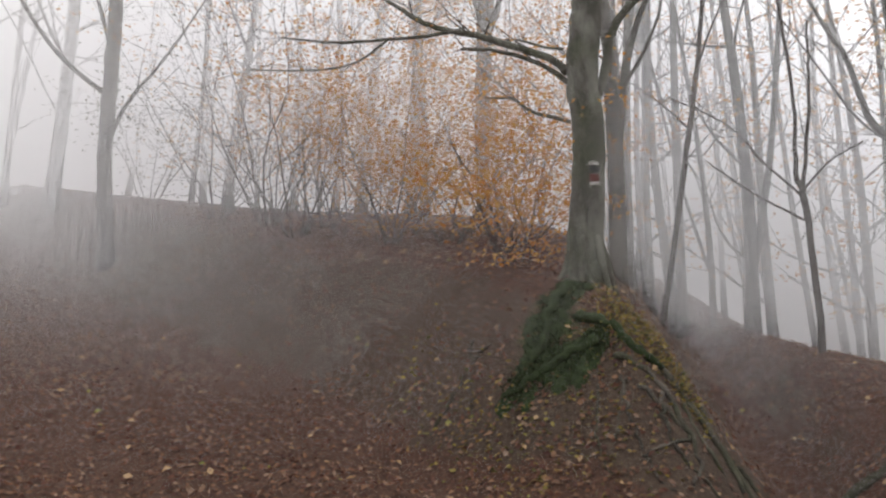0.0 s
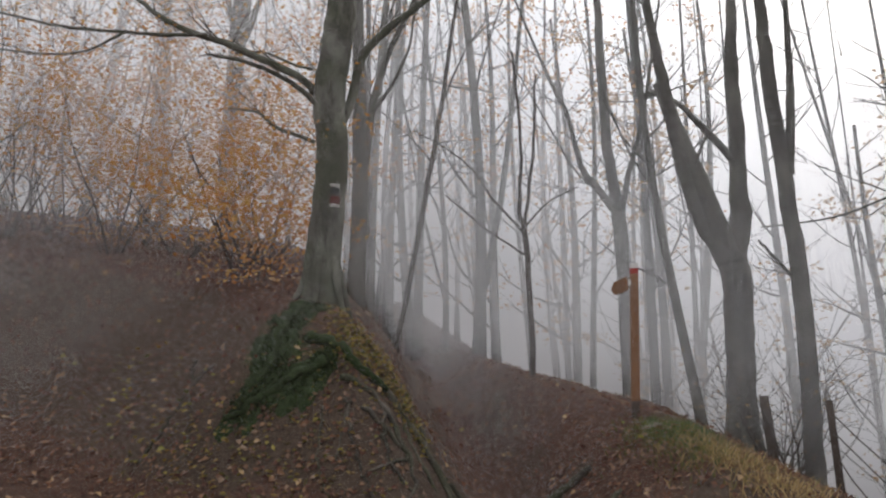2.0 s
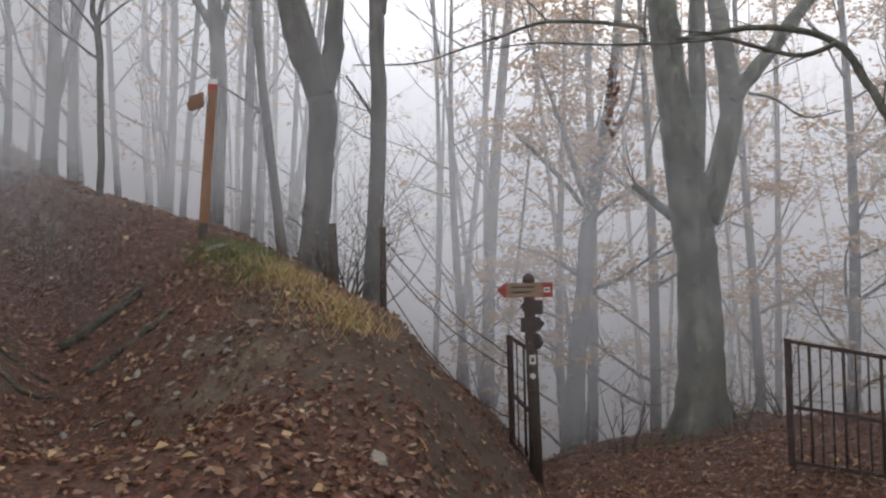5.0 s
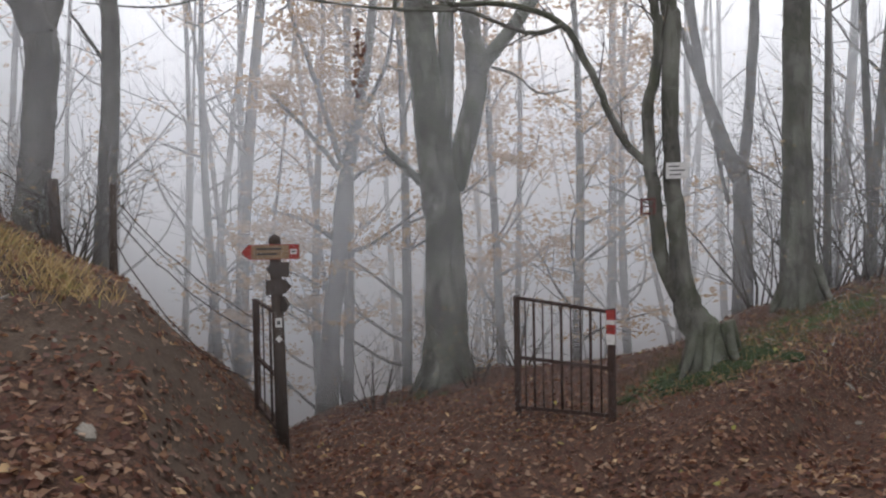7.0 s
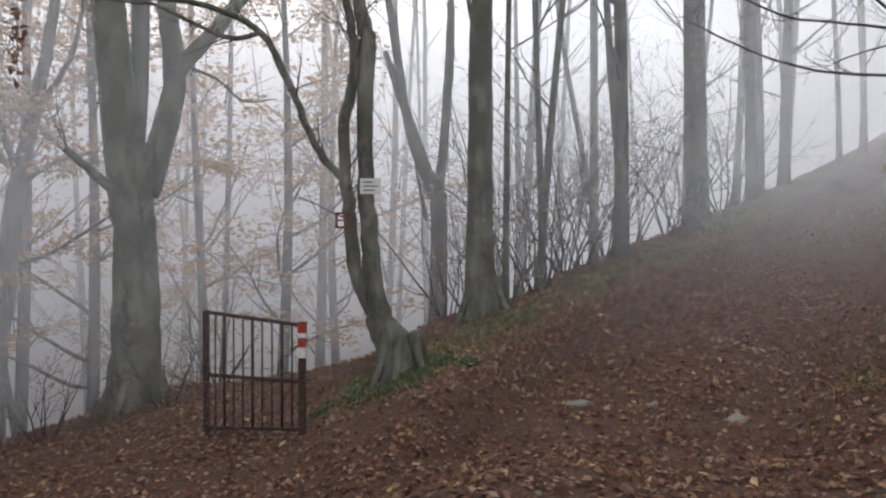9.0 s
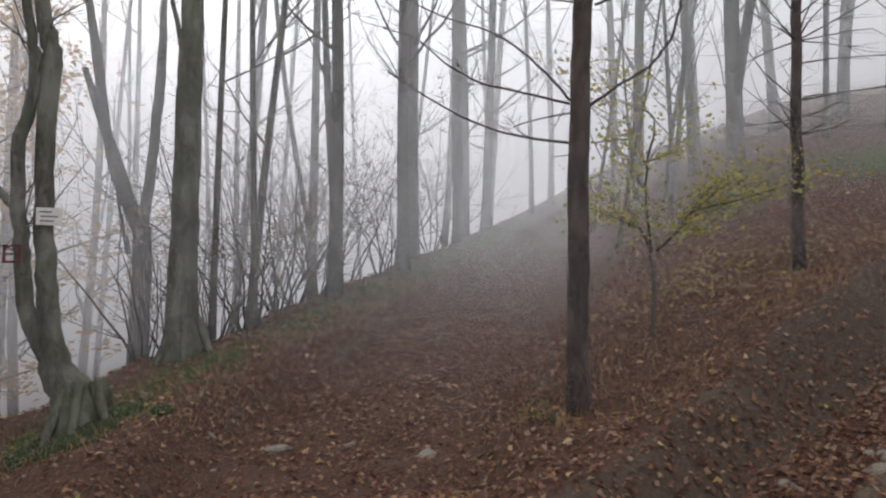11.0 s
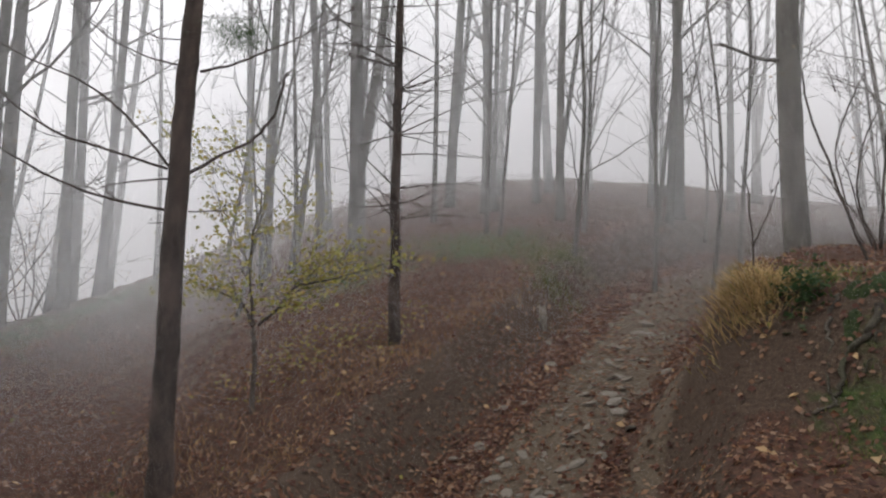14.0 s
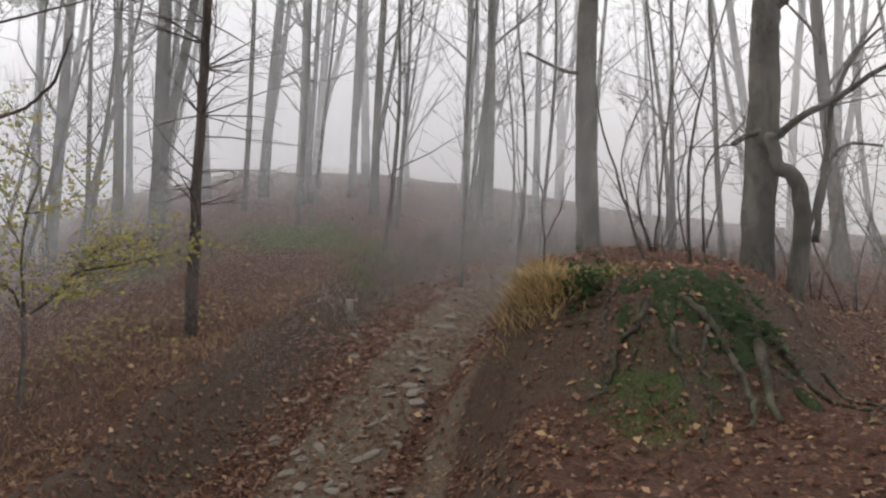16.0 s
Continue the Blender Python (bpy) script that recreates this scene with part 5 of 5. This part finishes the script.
def plaques():
    x, y = 8.38, 0.38
    put = side_view((x, y, gz(x, y)), 86.4, 1.0)
    root = thing("plaque", put(-0.27, 1.85), "small white notice plate nailed to the twin tree", "sign")
    b = Build()
    m = board_pose(put, -0.25, 1.92, -0.12, 86.4)
    b.box(m, 0.21, 0.155, 0.006)
    p = b.part("plate", WHITE, root, smoothed=False)
    for u, w, l in ((-0.03, 0.04, 0.1), (0.0, 0.0, 0.14), (-0.02, -0.04, 0.11)):
        b = Build()
        b.box(m @ pose(u, w, 0.0045), l, 0.012, 0.002)
        child(b.part("lettering", INK, None, smoothed=False), p)
    tag = thing("trail_tag", put(-0.62, 1.5), "small dark red square frame fixed to the twin tree", "sign")
    m = board_pose(put, -0.53, 1.58, -0.1, 110)
    for u, w, l, h in ((0, 0.07, 0.16, 0.02), (0, -0.07, 0.16, 0.02), (-0.07, 0, 0.02, 0.12), (0.07, 0, 0.02, 0.12), (0, 0, 0.12, 0.015)):
        b = Build()
        b.box(m @ pose(u, w, 0), l, h, 0.012)
        b.part("frame_bar", OLDRED, tag, smoothed=False)


plaques()


def trail_blaze():
    """The red and white mark painted on the beech."""
    put = side_view((1.52, 7.47, gz(1.52, 7.47)), 10.6, 1.0)
    root = thing("trail_blaze", put(0.09, 0.9), "worn red and white trail blaze painted on beech bark", "paint mark")
    for w, h, m, nm in ((0.98, 0.035, OLDWHITE, "white_stripe"), (1.02, 0.08, OLDRED, "red_stripe"), (1.2, 0.04, OLDWHITE, "white_stripe"), (1.13, 0.06, INK, "dark_scar")):
        b = Build()
        rows = []
        for j in range(7):
            a = radians(-38 + 12 * j)
            rows.append((0.075 + 0.178 * math.sin(a) * 0.62, -0.183 * math.cos(a)))
        for dw in (0, h):
            b.v += [tuple(put(u, w + dw + 0.012 * math.sin(9 * u + w), d)) for u, d in rows]
        b.f += [(i, i + 1, i + 8, i + 7) for i in range(6)]
        b.part(nm, m, root)


trail_blaze()
s_b = Build()
s_b.tube([(6.62, -8.95, gz(6.62, -8.95) - .1), (6.62, -8.95, gz(6.62, -8.95) + .14), (6.63, -8.95, gz(6.62, -8.95) + .3)], [.05, .05, .045], 8, .05)
tagged(s_b.part("stake", STONE, None), "short pale boundary stake on the trail bank", "stake")


def hanging_leaves():
    rng = random.Random(5)
    at = Vector((6.46, 3.1, 3.27))
    root = thing("hanging_spray", at, "limp hanging twig of withered brown leaves", "twig")
    b = Build()
    pts = [at + Vector((0.02 * math.sin(3 * i), 0, -0.08 * i)) for i in range(8)]
    b.tube(pts, [0.004] * 8, 4)
    b.part("twig", TWIG, root)
    b = Build()
    for k in range(46):
        q = rng.choice(pts[1:])
        b.leaf(q + Vector((rng.gauss(0, .035), rng.gauss(0, .035), rng.gauss(0, .05))), 0.07, rng, 2.0)
    b.part("foliage", LITTER, root, smoothed=False)["kind"] = "stuff"


hanging_leaves()


# ---- grasses and low plants ----
def grass_patch(spots, n, length, material, label, seed, droop=0.5, width=0.004):
    rng = random.Random(seed)
    b = Build()
    for k in range(n):
        x, y, s = rng.choice(spots)
        x, y = x + rng.gauss(0, s), y + rng.gauss(0, s)
        z = gz(x, y) - 0.01
        l = length * rng.uniform(0.5, 1.2)
        a = rng.uniform(0, 6.283)
        e = 0.2
        gx, gy = gz(x + e, y) - gz(x - e, y), gz(x, y + e) - gz(x, y - e)
        k = min(1, 0.45 / (math.hypot(gx, gy) + 0.01))
        gx, gy = gx * k, gy * k
        b.blade((x, y, z), (x + l * (droop * math.cos(a) * 0.7 - gx * 0.9), y + l * (droop * math.sin(a) * 0.7 - gy * 0.9), z + l * (0.75 - droop * 0.35)), width, rng)
    return tagged(b.part("grass", material, None, smoothed=False), label, "grass", "", "stuff")


grass_patch([(3.35, -7.15, .1), (3.2, -6.98, .1), (3.0, -6.92, .1), (2.9, -7.05, .12), (3.1, -7.15, .12), (3.4, -7.4, .12)], 1700, 0.25, STRAW, "drooping tuft of straw-brown dry grass on the knoll", 1, 1.0, 0.005)
grass_patch([(2.8, -7.25, .16), (2.6, -7.2, .14), (2.9, -7.5, .2), (2.0, -6.25, .25)], 900, 0.1, FRESH, "short mossy green grass on the knoll", 2)
grass_patch([(8.6, 0.2, .4), (9.6, -0.9, .5), (10.6, -1.7, .6), (11.8, -2.6, .6), (13, -3.7, .7), (14.5, -5, .8), (9.0, 0.7, .3)], 2400, 0.13, GRASS, "thin green and straw grass along the verge", 3)
grass_patch([(8.6, -0.4, .5), (9.8, -1.6, .6), (11, -2.5, .7), (12.5, -3.8, .7), (8.0, 0.2, .4)], 1700, 0.14, DRYGRASS, "straw-coloured dead grass along the verge", 4)
grass_patch([(4.6, 5.9, .25), (4.45, 5.4, .22), (4.5, 6.2, .2)], 1500, 0.13, FRESH, "bright green grass on the spur above the cut", 5)
grass_patch([(4.55, 5.2, .2), (4.5, 4.7, .2), (4.4, 4.3, .18), (4.7, 5.6, .2)], 1600, 0.2, STRAW, "straw grass drooping over the cut bank", 6, 0.8)
grass_patch([(9.15, -11.2, .4), (7.6, -10.5, .25), (7.6, -10.95, .25), (8.4, -11.1, .4), (7.1, -9.8, .2), (10.3, -10.6, .7), (11.2, -9.6, .8)], 4200, 0.15, FRESH, "green grass on the hump beside the stony track", 7)
grass_patch([(7.5, -4.6, .4), (8.2, -5.4, .6), (7.8, -6.4, .5), (9.2, -7, .8), (6.9, -3.7, .3), (7.2, -6.6, .3)], 1300, 0.16, DRYGRASS, "dead russet grass under the spruces", 8)

grass_patch([(1.3, 7.1, .07), (1.12, 7.0, .07), (0.98, 6.85, .08), (0.92, 6.65, .08), (0.8, 6.5, .08), (1.1, 6.45, .08), (0.64, 6.47, .06), (1.35, 6.5, .06)], 4200, 0.09, SHAG, "shaggy dark green moss over the mound roots", 9, 1.0, 0.005)
grass_patch([(8.2, 0.35, .2), (8.05, 0.65, .22), (8.35, 0.1, .15), (8.0, 0.2, .15)], 2600, 0.06, SHAG, "shaggy moss round the foot of the twin tree", 10, 1.0, 0.005)
grass_patch([(1.9, -7.0, .15), (2.2, -6.95, .18), (1.6, -7.05, .15), (2.0, -6.3, .25)], 420, 0.07, SHAG, "dark moss and grass on the undercut knoll", 11, 1.0, 0.005)
grass_patch([(6.8, -5.9, .25), (7.0, -6.9, .25), (7.1, -7.9, .25), (7.3, -8.9, .3), (6.5, -4.8, .25)], 1100, 0.14, DRYGRASS, "thin dead grass along the rim of the track bank", 12, 0.8)


def low_plants(spots, n, size, material, label, seed, lift=0.12):
    rng = random.Random(seed)
    b = Build()
    for k in range(n):
        x, y, s = rng.choice(spots)
        x, y = x + rng.gauss(0, s), y + rng.gauss(0, s)
        b.leaf((x, y, gz(x, y) + abs(rng.gauss(0.02, lift))), size * rng.uniform(0.6, 1.2), rng, 0.5)
    return tagged(b.part("low_plants", material, None, smoothed=False), label, "plants", "", "stuff")


low_plants([(-0.3, 7.3, .22), (0.1, 6.7, .25), (0.3, 6.3, .2)], 260, 0.055, IVY, "yellow-green bramble leaves at the foot of the bank", 1)
low_plants([(1.55, 6.6, .14), (1.8, 6.65, .14), (2.0, 6.6, .12), (1.65, 6.85, .13), (2.1, 6.45, .12), (1.9, 6.85, .12)], 1500, 0.045, IVY, "yellowing ivy leaves over the rooted mound", 2, 0.04)
low_plants([(1.0, 5.9, .35), (1.4, 5.8, .35), (0.6, 6.0, .3), (1.2, 6.1, .25)], 420, 0.05, IVY, "dull yellow fallen leaves below the mound", 3, 0.01)
low_plants([(2.75, -6.95, .09), (2.65, -6.85, .08)], 210, 0.065, GREEN, "dark green bramble leaves hanging on the knoll", 4, 0.12)
low_plants([(1.55, -6.95, .14), (1.35, -7.05, .1)], 130, 0.07, GREEN, "dark evergreen sprays under the gnarled beech", 5, 0.1)
low_plants([(6.75, -3.55, .1), (6.6, -3.35, .08)], 90, 0.06, GRASS, "fresh green seedlings at the foot of the spruce", 6, 0.1)
low_plants([(8.3, -6.6, .35), (7.7, -7.2, .3), (8.0, -5.9, .35)], 420, 0.05, YELLOW, "low yellow leaves under the thin spruce", 7, 0.1)


def needles():
    rng = random.Random(3)
    put = side_view((7.11, -4.08, gz(7.11, -4.08)), 117.3, 1.0)
    b = Build()
    for k in range(1500):
        u, w = rng.gauss(0.42, 0.16), rng.gauss(4.3, 0.08)
        p = put(u, w, rng.gauss(0, 0.15))
        b.blade(p, p + Vector((rng.gauss(0, .04), rng.gauss(0, .04), rng.gauss(-.03, .02))), 0.004, rng)
    return tagged(b.part("needles", GREEN, None, smoothed=False), "last green spray of spruce needles on a dead branch", "needles", "", "stuff")


needles()


# ---- fallen leaves and stones ----
def litter(n, seed, low, high, material, label, size, turn=(-38, 188), line=None, wide=0.0):
    g = np.random.default_rng(seed)
    az, r = np.radians(g.uniform(*turn, n)), g.uniform(low, high, n)
    x, y = MID[0] + r * np.sin(az), MID[1] + r * np.cos(az)
    if line:
        k = g.uniform(0, len(line) - 1.001, n)
        p, q = np.array(line)[k.astype(int)], np.array(line)[k.astype(int) + 1]
        x, y = (p + (q - p) * (k % 1)[:, None] + g.normal(0, wide, (n, 2))).T
    soil, grit, moss = zones(x, y)
    if line:
        grit = grit * 1.7
    patch = 0.5 + 0.5 * np.sin(2.3 * x + 1.7 * np.sin(1.9 * y)) * np.sin(2.1 * y + 0.6)
    keep = g.random(n) < np.clip(0.35 + 0.8 * patch, 0, 1) * (1 - 0.5 * grit) * (1 - 0.6 * np.clip(moss, 0, 1)) * (1 - 0.25 * np.clip(soil, 0, 1))
    x, y = x[keep], y[keep]
    k = len(x)
    e = 0.05
    nrm = np.stack([-(ground(x + e, y) - ground(x - e, y)) / (2 * e), -(ground(x, y + e) - ground(x, y - e)) / (2 * e), np.ones(k)], -1) + g.normal(0, 0.38, (k, 3))
    nrm /= np.linalg.norm(nrm, axis=1)[:, None]
    a = g.uniform(0, 6.283, k)
    d = np.stack([np.cos(a), np.sin(a), np.zeros(k)], -1)
    d -= nrm * (d * nrm).sum(1)[:, None]
    d /= np.linalg.norm(d, axis=1)[:, None]
    s = np.cross(nrm, d)
    ln = (size * g.uniform(0.55, 1.25, k))[:, None]
    wd = ln * g.uniform(0.28, 0.42, k)[:, None]
    curl = nrm * ln * g.uniform(-0.05, 0.3, k)[:, None]
    p = np.stack([x, y, ground(x, y) + g.uniform(0.006, 0.03, k)], -1)
    v = np.stack([p - d * ln * 0.5, p + s * wd + curl, p + d * ln * 0.55, p - s * wd + curl], 1).reshape(-1, 3).astype(np.float32)
    i = np.arange(k, dtype=np.int32)[:, None] * 4
    loops = np.concatenate([i, i + 1, i + 2, i, i + 2, i + 3], 1).reshape(-1)
    me = bpy.data.meshes.new("fallen_leaves")
    me.vertices.add(len(v))
    me.vertices.foreach_set("co", v.reshape(-1))
    me.loops.add(len(loops))
    me.loops.foreach_set("vertex_index", loops)
    me.polygons.add(len(loops) // 3)
    me.polygons.foreach_set("loop_start", np.arange(0, len(loops), 3, dtype=np.int32))
    me.materials.append(material)
    me.update(calc_edges=True)
    return tagged(new("fallen_leaves", me), label, "leaves", "", "stuff")


litter(150000, 1, 2.0, 16, LITTER, "thick wet litter of red-brown beech leaves", 0.055)
litter(1300, 2, 2.5, 12, PALE, "scattered pale tan fallen leaves", 0.07)
litter(9000, 4, 0.2, 2.0, LITTER, "trodden wet beech leaves where the paths meet", 0.06)
litter(38000, 5, 0.2, 9, LITTER, "wet beech leaves on the slope behind the paths", 0.06, (188, 322))
litter(15000, 6, 0, 1, LITTER, "dark red beech leaves drifted along the stony track", 0.06, line=[(x + 0.1, y) for x, y in ROCKY[1:8]], wide=0.62)
litter(420, 3, 3, 11, YELLOW, "a few fresh yellow fallen leaves", 0.06)


def stone_mesh(seed):
    rng = random.Random(seed)
    n = 7
    ring = [(math.cos(6.283 * k / n) * rng.uniform(0.7, 1.1), math.sin(6.283 * k / n) * rng.uniform(0.5, 0.9)) for k in range(n)]
    v = [(x, y, -0.3) for x, y in ring] + [(x * 1.02, y * 1.02, 0.12 + rng.uniform(-.05, .05)) for x, y in ring] + [(x * 0.72, y * 0.72, 0.3 + rng.uniform(-.08, .08)) for x, y in ring]
    f = [(k + a, (k + 1) % n + a, (k + 1) % n + a + n, k + a + n) for a in (0, n) for k in range(n)] + [tuple(range(2 * n, 3 * n))]
    return mesh_of("stone", v, f, STONE)


STONES = [stone_mesh(s) for s in range(6)]
GROUND_OB = bpy.data.objects["ground"]


def stone(x, y, size, rng, tilt=0.25, sink=0.1):
    ob = new("stone", STONES[rng.randrange(6)])
    e = 0.1
    n = Vector((-(gz(x + e, y) - gz(x - e, y)) / (2 * e) + rng.gauss(0, tilt), -(gz(x, y + e) - gz(x, y - e)) / (2 * e) + rng.gauss(0, tilt), 1)).normalized()
    ob.matrix_basis = Matrix.Translation((x, y, gz(x, y) + size * sink)) @ n.to_track_quat("Z", "Y").to_matrix().to_4x4() @ Matrix.Rotation(rng.uniform(0, 6.283), 4, "Z") @ Matrix.Diagonal((size, size * rng.uniform(0.6, 1), size * rng.uniform(0.3, 0.8), 1))
    ob.parent = GROUND_OB


rng = random.Random(11)
line = curve([(x, y, 0) for x, y in ROCKY], 8)
for k in range(290):
    p = line[rng.randrange(10, 60)]
    stone(p.x + rng.gauss(0, 0.45), p.y + rng.gauss(0, 0.45), rng.choice((0.025, 0.03, 0.04, 0.05, 0.06, 0.085)) * rng.uniform(0.8, 1.3), rng)
for k in range(60):
    stone(rng.gauss(3.3, 0.4), rng.gauss(4.7, 0.6), rng.uniform(0.02, 0.06), rng, 0.5, 0.0)
for x, y, s in ((5.5, -9.6, .2), (5.75, -10.1, .18), (4.75, -7.6, .13), (4.6, -7.4, .12), (4.9, -7.8, .14), (4.55, -5.1, .15), (5.45, -6.3, .1), (5.6, -7.2, .11), (5.9, -8.1, .12), (3.2, 2.7, .11), (7.53, -1.34, .14), (7.3, -1.9, .1), (6.9, -2.5, .12), (4.55, 6.35, .13), (5.4, -8.9, .12),
                (5.0, -6.0, .09), (4.4, -6.4, .1), (4.7, -8.6, .11)):
    stone(x, y, s, rng, 0.1, 0.05)
for k in range(45):
    stone(rng.uniform(3.5, 9), rng.uniform(-2.5, 2.5), rng.uniform(0.02, 0.06), rng)
